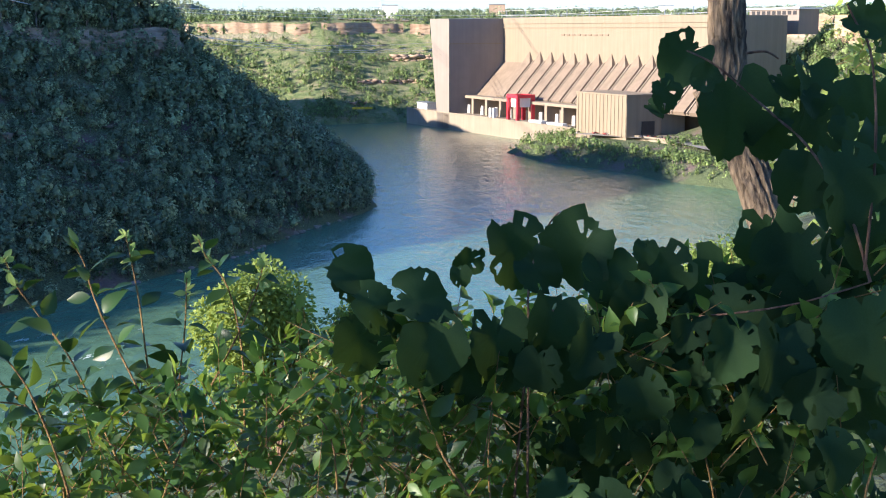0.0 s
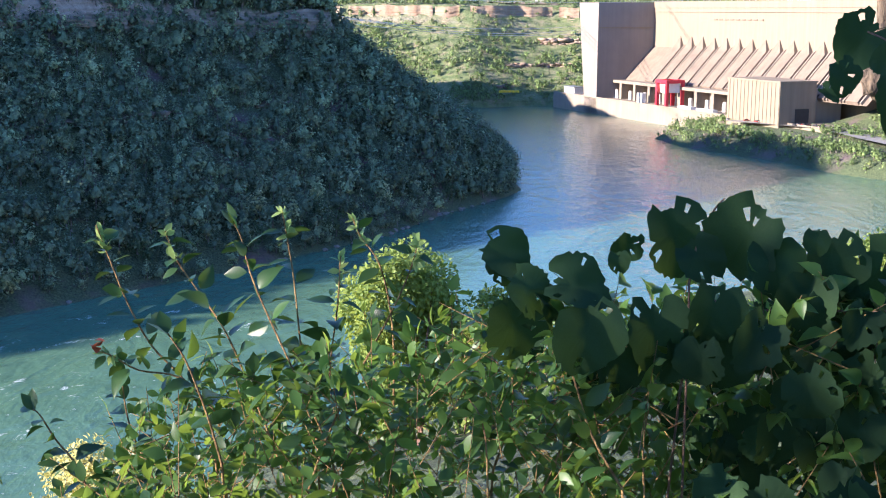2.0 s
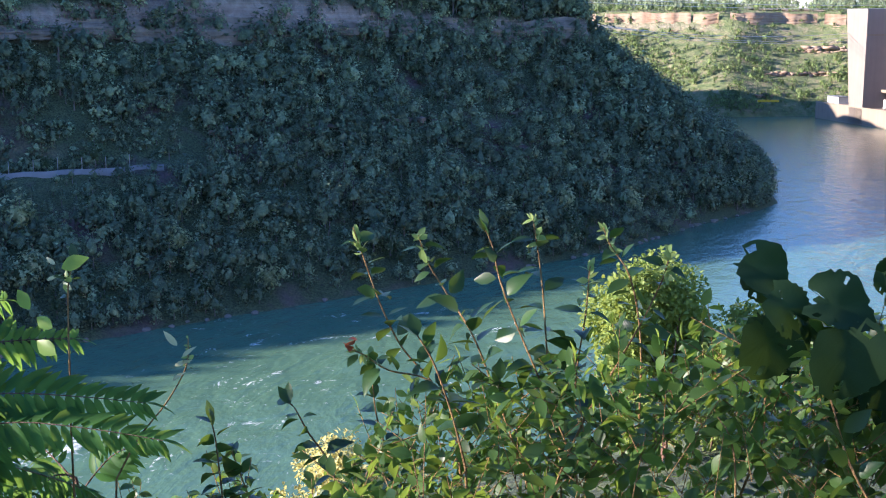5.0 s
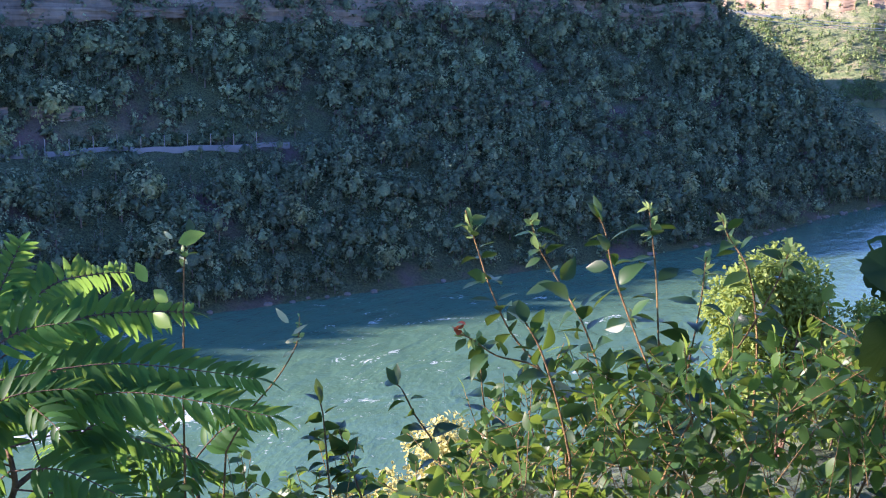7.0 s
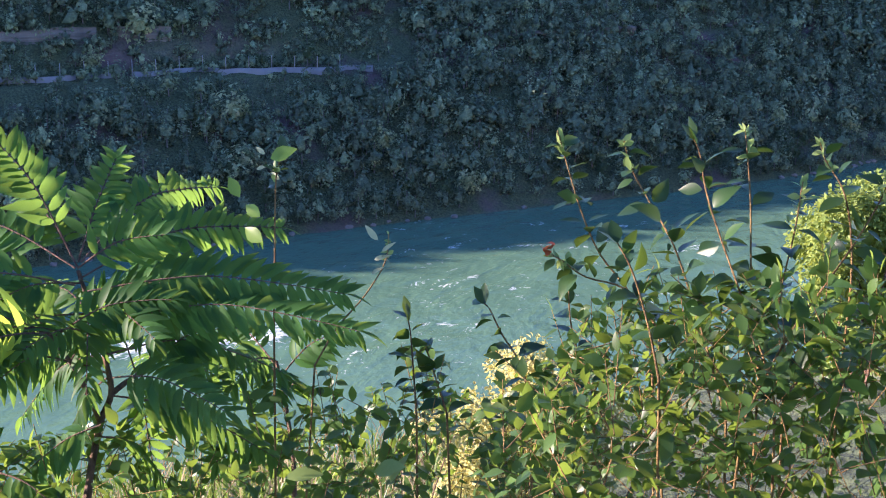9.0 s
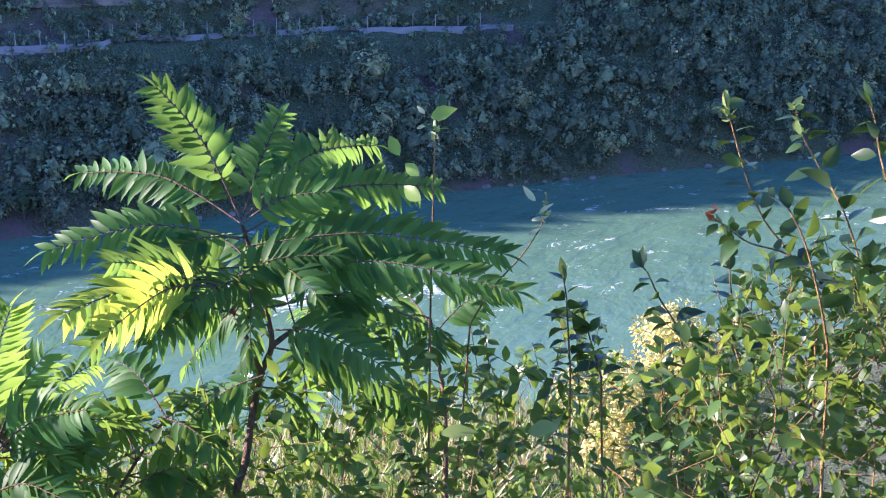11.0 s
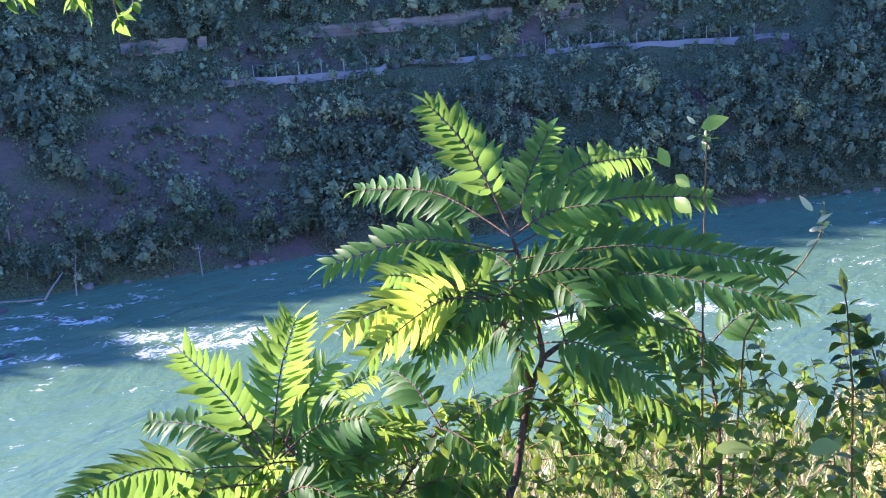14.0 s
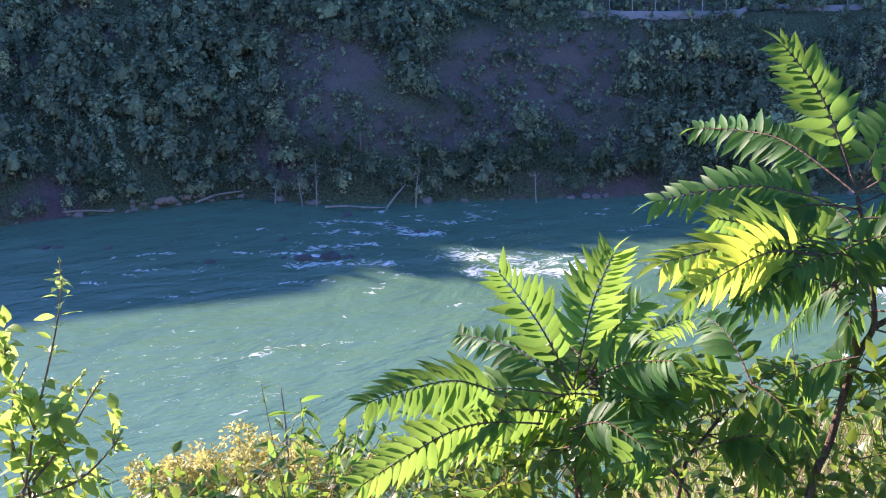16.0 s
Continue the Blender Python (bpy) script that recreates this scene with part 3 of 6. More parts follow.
def crown_normals(v):
    """Soft outward normals, so that a crown takes the light as one rounded mass."""
    top = v[:, 2].max()
    n = (v - [0, 0, 0.35 * top]) / [0.36 * top, 0.36 * top, 0.5 * top]
    n = n / np.linalg.norm(n, axis=1, keepdims=True) + [0, 0, 0.25]
    tilt = np.repeat(np.random.default_rng(len(v)).normal(0, 0.3, (len(v) // 4 + 1, 3)), 4, axis=0)[:len(v)]
    tilt[-20:] = 0
    n = n / np.linalg.norm(n, axis=1, keepdims=True) + tilt
    return n / np.linalg.norm(n, axis=1, keepdims=True)


def round_off(me, normals):
    n = normals / np.linalg.norm(normals, axis=1, keepdims=True)
    me.normals_split_custom_set_from_vertices(n.tolist())


def scatter(name, label, xs, ys, scales, shapes, hues, rng, material=None):
    """Far woods: all the trees of one slope, joined."""
    zs = height(xs, ys)
    V, Q, N, hue, TV, TQ, nv, ntv = [], [], [], [], [], [], 0, 0
    for x, y, z, s, u in zip(xs, ys, zs, scales, hues):
        lv, lq, tv, tq = shapes[rng.integers(len(shapes))]
        a = rng.uniform(0, 6.28)
        m = np.array([[math.cos(a), -math.sin(a), 0], [math.sin(a), math.cos(a), 0], [0, 0, 1]]) * s
        m[:, :2] *= rng.uniform(0.85, 1.2)
        V.append(lv @ m.T + [x, y, z])
        N.append(crown_normals(lv) @ (m.T / s))
        Q.append(lq + nv)
        nv += len(lv)
        hue.append(np.full(len(lv), u))
        TV.append(tv @ m.T + [x, y, z])
        TQ.append(tq + ntv)
        ntv += len(tv)
    wood = tagged(new(name), label, "woodland", kind="stuff")
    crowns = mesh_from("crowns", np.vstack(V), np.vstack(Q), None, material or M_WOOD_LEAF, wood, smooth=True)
    round_off(crowns.data, np.vstack(N))
    at = crowns.data.attributes.new("tree", "FLOAT", "POINT")
    at.data.foreach_set("value", np.concatenate(hue).astype(np.float32))
    mesh_from("trunks", np.vstack(TV), np.vstack(TQ), None, M_FAR_TRUNK, wood)
    return wood


rng = np.random.default_rng(11)
SHAPES = [tree_shape(rng, rng.uniform(8.0, 11.5), rng.uniform(7.0, 10.5), 96, 0.6) for _ in range(14)] + [tree_shape(rng, rng.uniform(10, 12.5), 5.6, 84, 0.52, 0.3, True) for _ in range(3)]


def scree_shrubs():
    n = 26000
    x, y = rng.uniform(-420, -230, n), rng.uniform(60, 330, n)
    dl, az = seg_dist(x, y, SHORE_LEFT), np.degrees(np.arctan2(-x, y))
    ok = ~inside(x, y, RIVER) & (az > 50) & (az < 74) & (dl > 8) & (dl < 78) & (vnoise(x, y, 9, 2) > -0.12)
    x, y = x[ok][:2000], y[ok][:2000]
    n = 9000
    x2, y2 = rng.uniform(-460, -130, n), rng.uniform(80, 420, n)
    d2, a2 = seg_dist(x2, y2, SHORE_LEFT), np.degrees(np.arctan2(-x2, y2))
    ok = ~inside(x2, y2, RIVER) & (a2 > 26) & (a2 < 76) & (d2 > 78) & (d2 < 97)
    x, y = np.concatenate([x, x2[ok][:1500]]), np.concatenate([y, y2[ok][:1500]])
    low = [tree_shape(rng, 8, 8, 18, 1.1) for _ in range(6)]
    scatter("scree_shrubs", "low dull green shrubs on the purple-brown scree slope", x, y, (0.14 + 0.26 * rng.random(len(x)) ** 1.5) * np.where(seg_dist(x, y, SHORE_LEFT) > 78, 1.9, 1.0), low, rng.beta(1.5, 2.0, len(x)), rng)


def left_woods():
    n = 62000
    x, y = rng.uniform(-600, 0, n), rng.uniform(-60, 1150, n)
    dl = seg_dist(x, y, SHORE_LEFT)
    az = np.degrees(np.arctan2(-x, y))
    ok = ~inside(x, y, RIVER) & (dl > 1.5) & (dl < 185) & (az > 0) & (az < 90) & (dl < seg_dist(x, y, SHORE_FAR))
    scree = scree_at(x, y, az, dl)
    bare = vnoise(x, y, 26, 3) * 0.6 + 1.3 * scree
    ok &= (bare < 0.5) | (rng.random(n) < 0.16)
    terrace = (az > 29) & (az < 62)
    ok &= ~(terrace & (dl > 69) & (dl < 83) & (rng.random(n) < 0.7))
    ok &= ~(terrace & (az > 40) & (dl > 83) & (dl < 97) & (rng.random(n) < 0.4))
    ok &= ~((dl > 130) & (dl < 143) & (rng.random(n) < 0.45))
    ok &= ~((dl > 150) & (rng.random(n) < 0.5)) & ((y < 1010) | (dl < 60)) & ~((y > 770) & (az > 10.5))
    x, y, dl, bare, az = x[ok][:7300], y[ok][:7300], dl[ok][:7300], bare[ok][:7300], az[ok][:7300]
    s = (0.66 + 0.75 * rng.random(len(x)) ** 1.5) * np.where((y > 600) & (y < 780), 1.3, 1.0) * np.where(dl < 14, 0.75, 1.0) * np.where(bare > 0.5, 0.5, 1.0) * np.where((dl > 54) & (dl < 97) & (az > 29) & (az < 62), np.where(rng.random(len(x)) < 0.12, 0.85, 0.5), 1.0) * np.where(dl > 163, 0.5, np.where(dl > 143, 1.2, np.where(dl > 116, 1.2, 1.0)))
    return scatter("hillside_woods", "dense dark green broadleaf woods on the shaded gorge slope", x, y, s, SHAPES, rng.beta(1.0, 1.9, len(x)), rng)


left_woods()
scree_shrubs()
SMALL = [tree_shape(rng, 10, rng.uniform(6, 9), 30, 0.8) for _ in range(6)]


def far_woods():
    n = 30000
    x, y = rng.uniform(-330, 420, n), rng.uniform(740, 1560, n)
    df, dr = seg_dist(x, y, SHORE_FAR), seg_dist(x, y, SHORE_RIGHT)
    u = (x - 8) * 0.4695 - (y - 1184) * 0.8829
    w = (x - 8) * 0.8829 + (y - 1184) * 0.4695
    dl = seg_dist(x, y, SHORE_LEFT)
    az = np.degrees(np.arctan2(-x, y))
    dd = np.minimum(df, dr)
    ok = ~inside(x, y, RIVER) & (dl > dd) & (dd < 270) & (az > -23) & (az < 13) & ((y > 1000) | (dr > 120))
    ok &= ~((u > -100) & (u < 360) & (w > -14) & (w < 140)) & ~((u > 200) & (u < 420) & (w > -60) & (w < 140) & (rng.random(n) < 0.8))
    ok &= (vnoise(x, y, 38, 3) < 0.05) | (rng.random(n) < 0.25)
    ok &= ~((dd > 158) & (dd < 184) & (rng.random(n) < 0.55))
    x, y = x[ok][:4600], y[ok][:4600]
    s = (0.35 + 0.85 * rng.random(len(x)) ** 1.8) * np.where(np.minimum(seg_dist(x, y, SHORE_RIGHT), 60) < 45, 0.65, 1.0)
    scatter("far_slope_woods", "sunlit green woods on the far gorge slope beside the dam", x, y, s, SMALL, rng.beta(3, 2.4, len(x)), rng, M_FAR_LEAF)
    n = 9000
    x, y = rng.uniform(40, 330, n), rng.uniform(700, 1040, n)
    dr = seg_dist(x, y, SHORE_RIGHT)
    u, w = (x - 8) * 0.4695 - (y - 1184) * 0.8829, (x - 8) * 0.8829 + (y - 1184) * 0.4695
    ok = ~inside(x, y, RIVER) & (dr > 2.5) & ((dr < 34) | ((dr > 62) & (dr < 90)) | (dr > 105)) & ~((u > 215) & (u < 330) & (w > -22) & (w < 80))
    x, y, dr = x[ok][:2200], y[ok][:2200], dr[ok][:2200]
    scatter("peninsula_shrubs", "sunlit shrubs and small trees on the low point below the dam", x, y, rng.uniform(0.4, 1.1, len(x)) * np.where(dr > 105, 1.3, np.where(dr < 12, 0.7, 1.0)), SMALL, rng.beta(3.5, 2, len(x)), rng, M_FAR_LEAF)
    n = 2600
    a, r = np.radians(rng.uniform(-24, 24, n)), 1480 + 2100 * rng.random(n) ** 1.4
    x, y = -np.sin(a) * r, np.cos(a) * r
    ok = ~((a > radians(1.3)) & (a < radians(5.2)) & (r < 1650))
    x, y, n = x[ok], y[ok], int(ok.sum())
    scatter("plateau_woods", "line of distant green trees on the plateau", x, y, rng.uniform(0.9, 1.6, n), SMALL, rng.beta(2, 3, n), rng)


far_woods()



def shore_trees():
    """Trees that stand out one by one along the water and on the slope."""
    kinds = []
    for k in range(5):
        lv, lq, tv, tq = tree_shape(rng, 10, rng.uniform(5.5, 8.5), 150, 0.5, 0.4)
        me = []
        for nm, v, q, m in (("crown", lv, lq, M_TREE), ("trunk", tv, tq, M_FAR_TRUNK)):
            ob = mesh_from(nm, v, q, None, m)
            me.append(ob.data)
            bpy.data.objects.remove(ob)
        kinds.append(me)
    pts = np.array(SHORE_LEFT[2:17], dtype=float)
    seg = np.diff(pts, axis=0)
    ln = np.hypot(seg[:, 0], seg[:, 1])
    for i in range(90):
        k = rng.choice(len(ln), p=ln / ln.sum())
        p = pts[k] + seg[k] * rng.random()
        nrm = np.array([-seg[k, 1], seg[k, 0]]) / ln[k]
        p = p + nrm * (rng.uniform(5, 16) if i < 60 else rng.uniform(20, 120))
        z = float(height(np.array([p[0]]), np.array([p[1]]))[0])
        if z < 0.5:
            continue
        tr = tagged(new("tree"), "broadleaf tree with a full grey-green crown above the river bank", "tree", "trees along the far bank")
        sc = rng.uniform(0.75, 1.25)
        tr.matrix_world = Matrix.Translation((p[0], p[1], z)) @ Matrix.Rotation(rng.uniform(0, 6.28), 4, "Z") @ Matrix.Diagonal((sc, sc, sc * rng.uniform(0.85, 1.1), 1))
        me = kinds[rng.integers(5)]
        for nm, m in zip(("crown", "trunk"), me):
            o = new(nm, m)
            o.parent = tr


M_TREE = leaf_material("bank_tree_leaf", (0.055, 0.095, 0.05), (0.13, 0.175, 0.085), 0.3, (0.16, 0.22, 0.06), 0.6)
shore_trees()


# ---- rock ledges, the old road with its fence ----
def contour(bearings, level, r0, r1):
    """For each bearing, the first place beyond r0 where the ground rises above a level."""
    r = np.arange(r0, r1, 1.0)
    out = []
    for a in np.radians(bearings):
        x, y = -math.sin(a) * r, math.cos(a) * r
        h = height(x, y)
        i = np.argmax(h > level)
        if h[i] > level:
            out.append((x[i], y[i], a))
    return out


def ledge(name, label, bearings, level, thick, seed, r0=330, r1=900, size=1.0, material=None, gaps=-0.02):
    """A broken band of rock blocks stepping out of the slope."""
    r = random.Random(seed)
    V, Q = [], []
    for x, y, a in contour(bearings, level, r0, r1):
        if vnoise(x, y, 34 * size, 2) < gaps:
            continue
        for k in range(r.randint(4, 6)):
            w, h, d = r.uniform(0.5, 2.0) ** 1.5 * size, r.uniform(0.12, 0.42) * thick, r.uniform(2.5, 5)
            cx, cy, cz = x + r.uniform(-2, 2) - math.sin(a) * 0.8, y + r.uniform(-1.5, 1.5) + math.cos(a) * 0.8, level + r.uniform(-0.6, 0.9) * thick
            ca, sa = math.cos(a + r.uniform(-0.4, 0.4)), math.sin(a + r.uniform(-0.4, 0.4))
            n = len(V)
            for dx, dy, dz in ((-1, -1, -1), (1, -1, -1), (1, 1, -1), (-1, 1, -1), (-1, -1, 1), (1, -1, 1), (1, 1, 1), (-1, 1, 1)):
                px, py = dx * w * r.uniform(0.55, 1.2), dy * d * r.uniform(0.6, 1.15)
                V.append((cx + px * ca - py * sa, cy + px * sa + py * ca, cz + dz * h * r.uniform(0.55, 1.25)))
            Q += [tuple(n + i for i in f) for f in ((3, 2, 1, 0), (4, 5, 6, 7), (0, 1, 5, 4), (1, 2, 6, 5), (2, 3, 7, 6), (3, 0, 4, 7))]
    ob = mesh_from(name, V, Q, None, material or M_PALE_ROCK)
    tagged(ob, label, "rock", kind="stuff")


M_LEDGE = strata_material("pale_grey_dolomite", [(0.085, 0.07, 0.052), (0.18, 0.15, 0.112), (0.31, 0.265, 0.205), (0.125, 0.105, 0.078), (0.35, 0.305, 0.24)])
ledge("lower_ledge", "low rock outcrop among the trees", np.arange(8, 34, 0.35), 50, 2.4, 6, 330, 900, 1.0, M_LEDGE, 0.12)
M_ROAD = concrete_material("pale_road_wall", (0.34, 0.33, 0.32), (0.25, 0.245, 0.24))


def old_road():
    line = contour(np.arange(31, 57, 0.4), 41.2, 330, 700)
    V, Q = [], []
    for i, (x, y, a) in enumerate(line):
        ux, uy = -math.sin(a), math.cos(a)
        for d, z in ((-2.2, 39.5), (-2.2, 42.7), (-1.7, 42.7), (-1.7, 42.0), (5.0, 42.0)):
            V.append((x + ux * d, y + uy * d, z))
        if i and vnoise(x, y, 16, 3) < 0.42:
            Q += [((i - 1) * 5 + k, i * 5 + k, i * 5 + k + 1, (i - 1) * 5 + k + 1) for k in range(4)]
    tagged(mesh_from("old_road", V, Q, None, M_ROAD), "old road with a pale low wall cut into the slope", "road", kind="structure")
    fence = tagged(new("road_fence"), "tall grey steel fence posts along the old road", "fence")
    for x, y, a in contour(np.arange(32.5, 56, 1.03), 41.2, 330, 700):
        bm = bmesh.new()
        ux, uy = -math.sin(a), math.cos(a)
        bmesh.ops.create_cone(bm, segments=6, radius1=0.16, radius2=0.13, depth=4.6, cap_ends=True, matrix=Matrix.Translation((x - ux * 1.9, y - uy * 1.9, 44.6)))
        part("post", bm, M_STEEL, fence)


old_road()

M_WARM_ROCK = concrete_material("warm_limestone", (0.44, 0.34, 0.25), (0.27, 0.18, 0.12))
M_CLIFF = strata_material("buff_layered_limestone", [(0.20, 0.115, 0.065), (0.32, 0.215, 0.13), (0.40, 0.31, 0.21), (0.27, 0.155, 0.09), (0.42, 0.34, 0.24)])


def cliff_face(name, label, bearings, level, z0, z1, r0, r1, seed, material=None, beds=14, wild=1.0, gaps=-2.0):
    """A stepped limestone wall along a contour: beds set back one above another, its foot buried unevenly in scree."""
    line = contour(bearings, level, r0, r1)
    V, Q = [], []
    gen = np.random.default_rng(seed)
    step = np.cumsum(gen.choice((0.1, 0.5, 2.4), beds))
    for i, (x, y, a) in enumerate(line):
        nook = wild * (5.0 * float(vnoise(x, y, 30, 3)) + 2.0 * float(vnoise(x, y, 9, 2)))
        foot = z0 + wild * 11 * float(vnoise(x + 300, y, 55, 4))
        top = z1 + wild * 3.0 * float(vnoise(x, y + 90, 24, 3))
        for k in range(beds):
            z = foot + (top - foot) * k / (beds - 1)
            d = -7 * wild + nook + step[k] * wild + gen.uniform(-0.5, 0.5) * wild
            for dz in (0.0, 0.85 * (top - foot) / (beds - 1)):
                V.append((x - math.sin(a) * d, y + math.cos(a) * d, z + dz + gen.uniform(-0.2, 0.2)))
        n = beds * 2
        if i and vnoise(x, y, 21, 3) > gaps:
            Q += [((i - 1) * n + k, i * n + k, i * n + k + 1, (i - 1) * n + k + 1) for k in range(n - 1)]
    tagged(mesh_from(name, V, Q, None, material or M_CLIFF), label, "cliff", kind="structure")


cliff_face("cliff_band", "pale grey dolomite cliff band below the far rim", np.arange(11, 88, 0.16), 87, 84, 93, 330, 900, 3, M_LEDGE, 8, 0.9, -0.2)
cliff_face("rock_ledge", "pale broken rock ledge above the old road", np.arange(40, 61, 0.14), 52, 50.4, 55.0, 330, 700, 4, M_LEDGE, 5, 0.34, -0.12)
cliff_face("far_cliff", "sunlit buff limestone cliff below the far plateau", np.arange(0.6, 14.2, 0.1), 88, 80, 100, 1240, 1700, 5, None, 14, 0.8, -0.38)
cliff_face("far_cliff", "sunlit buff limestone cliff beyond the dam", np.arange(-23, -14.4, 0.12), 90, 76, 103, 860, 1600, 6)
ledge("far_ledge", "buff rock ledges stepping down the sunlit slope", np.arange(0.6, 5.5, 0.2), 60, 5.0, 9, 1240, 1700, 2.6, M_WARM_ROCK, 0.05)
ledge("far_ledge", "broken reddish rock ledge near the dam", np.arange(0.6, 4.6, 0.2), 36, 3.0, 10, 1240, 1700, 2.2, M_WARM_ROCK, 0.1)
ledge("quay_rocks", "pale quarried rock bench behind the quay", np.arange(0.9, 4.2, 0.2), 17, 3.0, 12, 1240, 1700, 1.6, M_WARM_ROCK, -0.1)


def dry_field():
    """A tan mown field on the plateau's edge, draped over the ground."""
    az, r = np.radians(np.arange(1.5, 5.0, 0.25)), np.arange(1515, 1640, 12.0)
    A, R = np.meshgrid(az, r)
    R = R + 8 * np.sin(A * 90)
    X, Y = -np.sin(A) * R, np.cos(A) * R
    n, k = X.shape
    i, j = np.meshgrid(np.arange(n - 1), np.arange(k - 1), indexing="ij")
    q = (i * k + j).ravel()
    ob = mesh_from("dry_field", np.stack([X, Y, height(X, Y) + 1.2], -1).reshape(-1, 3), np.stack([q, q + k, q + k + 1, q + 1], 1), None, M_SAND, smooth=True)
    tagged(ob, "tan dry mown field on the plateau edge", "field", kind="structure")


dry_field()
# ---- plants in front of the viewpoint; places as bearing (left of ahead), height angle and distance from the standpoint ----
def P(a, e, d):
    a, e = radians(a), radians(e)
    return Vector((-math.sin(a) * math.cos(e) * d, math.cos(a) * math.cos(e) * d, EYE + math.sin(e) * d))


prng = random.Random(5)
M_LEAF_SHRUB = leaf_material("shrub_leaf", (0.010, 0.028, 0.010), (0.036, 0.080, 0.020), 0.18, (0.28, 0.44, 0.04), 0.38, "object", 0.3)
M_LEAF_MASS = leaf_material("thicket_leaf", (0.014, 0.036, 0.010), (0.080, 0.15, 0.030), 0.34, (0.48, 0.66, 0.06), 0.4, "island", 0.32)
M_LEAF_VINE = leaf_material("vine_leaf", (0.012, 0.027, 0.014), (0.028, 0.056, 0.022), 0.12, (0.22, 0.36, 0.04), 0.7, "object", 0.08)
M_LEAF_SUMAC = leaf_material("sumac_leaf", (0.017, 0.055, 0.017), (0.062, 0.150, 0.036), 0.37, (0.42, 0.68, 0.08), 0.5, "object", 0.12)
M_LEAF_FROND = leaf_material("sumac_frond_leaf", (0.017, 0.055, 0.017), (0.062, 0.150, 0.036), 0.37, (0.42, 0.68, 0.08), 0.5, "island", 0.12)
M_LEAF_PALE = leaf_material("young_pale_leaf", (0.11, 0.19, 0.045), (0.27, 0.36, 0.11), 0.4, (0.6, 0.7, 0.2), 0.4)
M_LEAF_BUSH = leaf_material("sunlit_bush_leaf", (0.13, 0.20, 0.045), (0.27, 0.34, 0.08), 0.35, (0.5, 0.55, 0.06), 0.5)
M_GOLD = leaf_material("goldenrod_flower", (0.40, 0.37, 0.11), (0.60, 0.54, 0.22), 0.3, (0.6, 0.6, 0.14), 0.7)
M_STRAW = leaf_material("dry_grass", (0.25, 0.19, 0.10), (0.42, 0.35, 0.20), 0.25, (0.6, 0.5, 0.25), 0.7)
M_RED_LEAF = leaf_material("red_autumn_leaf", (0.24, 0.035, 0.02), (0.42, 0.11, 0.05), 0.25, (0.6, 0.16, 0.06), 0.45)
M_TWIG = bark_material("orange_brown_twig", (0.17, 0.095, 0.03), (0.40, 0.25, 0.085), 60.0)
M_STEM = bark_material("red_brown_sumac_stem", (0.085, 0.048, 0.032), (0.24, 0.14, 0.09), 60.0)
M_BARK = bark_material("furrowed_grey_bark", (0.04, 0.028, 0.02), (0.27, 0.20, 0.13), 42.0)


def outline_leaf(points, fold=0.18, curl=0.15):
    """Corners and triangles of a leaf from its half outline (along, across): two halves folded at the midrib, tip curled down."""
    v, t = [], []
    n = len(points)
    for y, x in points:
        z = -curl * y * y
        v += [(0, y, z), (x, y, z + fold * x), (-x, y, z + fold * x)]
    for i in range(n - 1):
        a, b = i * 3, i * 3 + 3
        t += [(a, a + 1, b + 1), (a, b + 1, b), (a, b, b + 2), (a, b + 2, a + 2)]
    return np.array(v, dtype=float), np.array(t)


OVAL = outline_leaf([(0.0, 0.01), (0.12, 0.13), (0.32, 0.25), (0.55, 0.26), (0.78, 0.15), (0.92, 0.06), (1.0, 0.003)])
OVAL_B = outline_leaf([(0.0, 0.01), (0.1, 0.16), (0.3, 0.30), (0.5, 0.29), (0.75, 0.17), (0.9, 0.06), (1.0, 0.003)], 0.4, 0.35)
LANCE = outline_leaf([(0.0, 0.01), (0.10, 0.09), (0.30, 0.142), (0.55, 0.128), (0.8, 0.066), (1.0, 0.003)], 0.25, 0.3)
NARROW = outline_leaf([(0.0, 0.006), (0.4, 0.014), (0.75, 0.011), (1.0, 0.001)], 0.2, 0.45)
CLUMP = outline_leaf([(0.0, 0.05), (0.35, 0.34), (0.7, 0.28), (1.0, 0.03)], 0.5, 0.3)


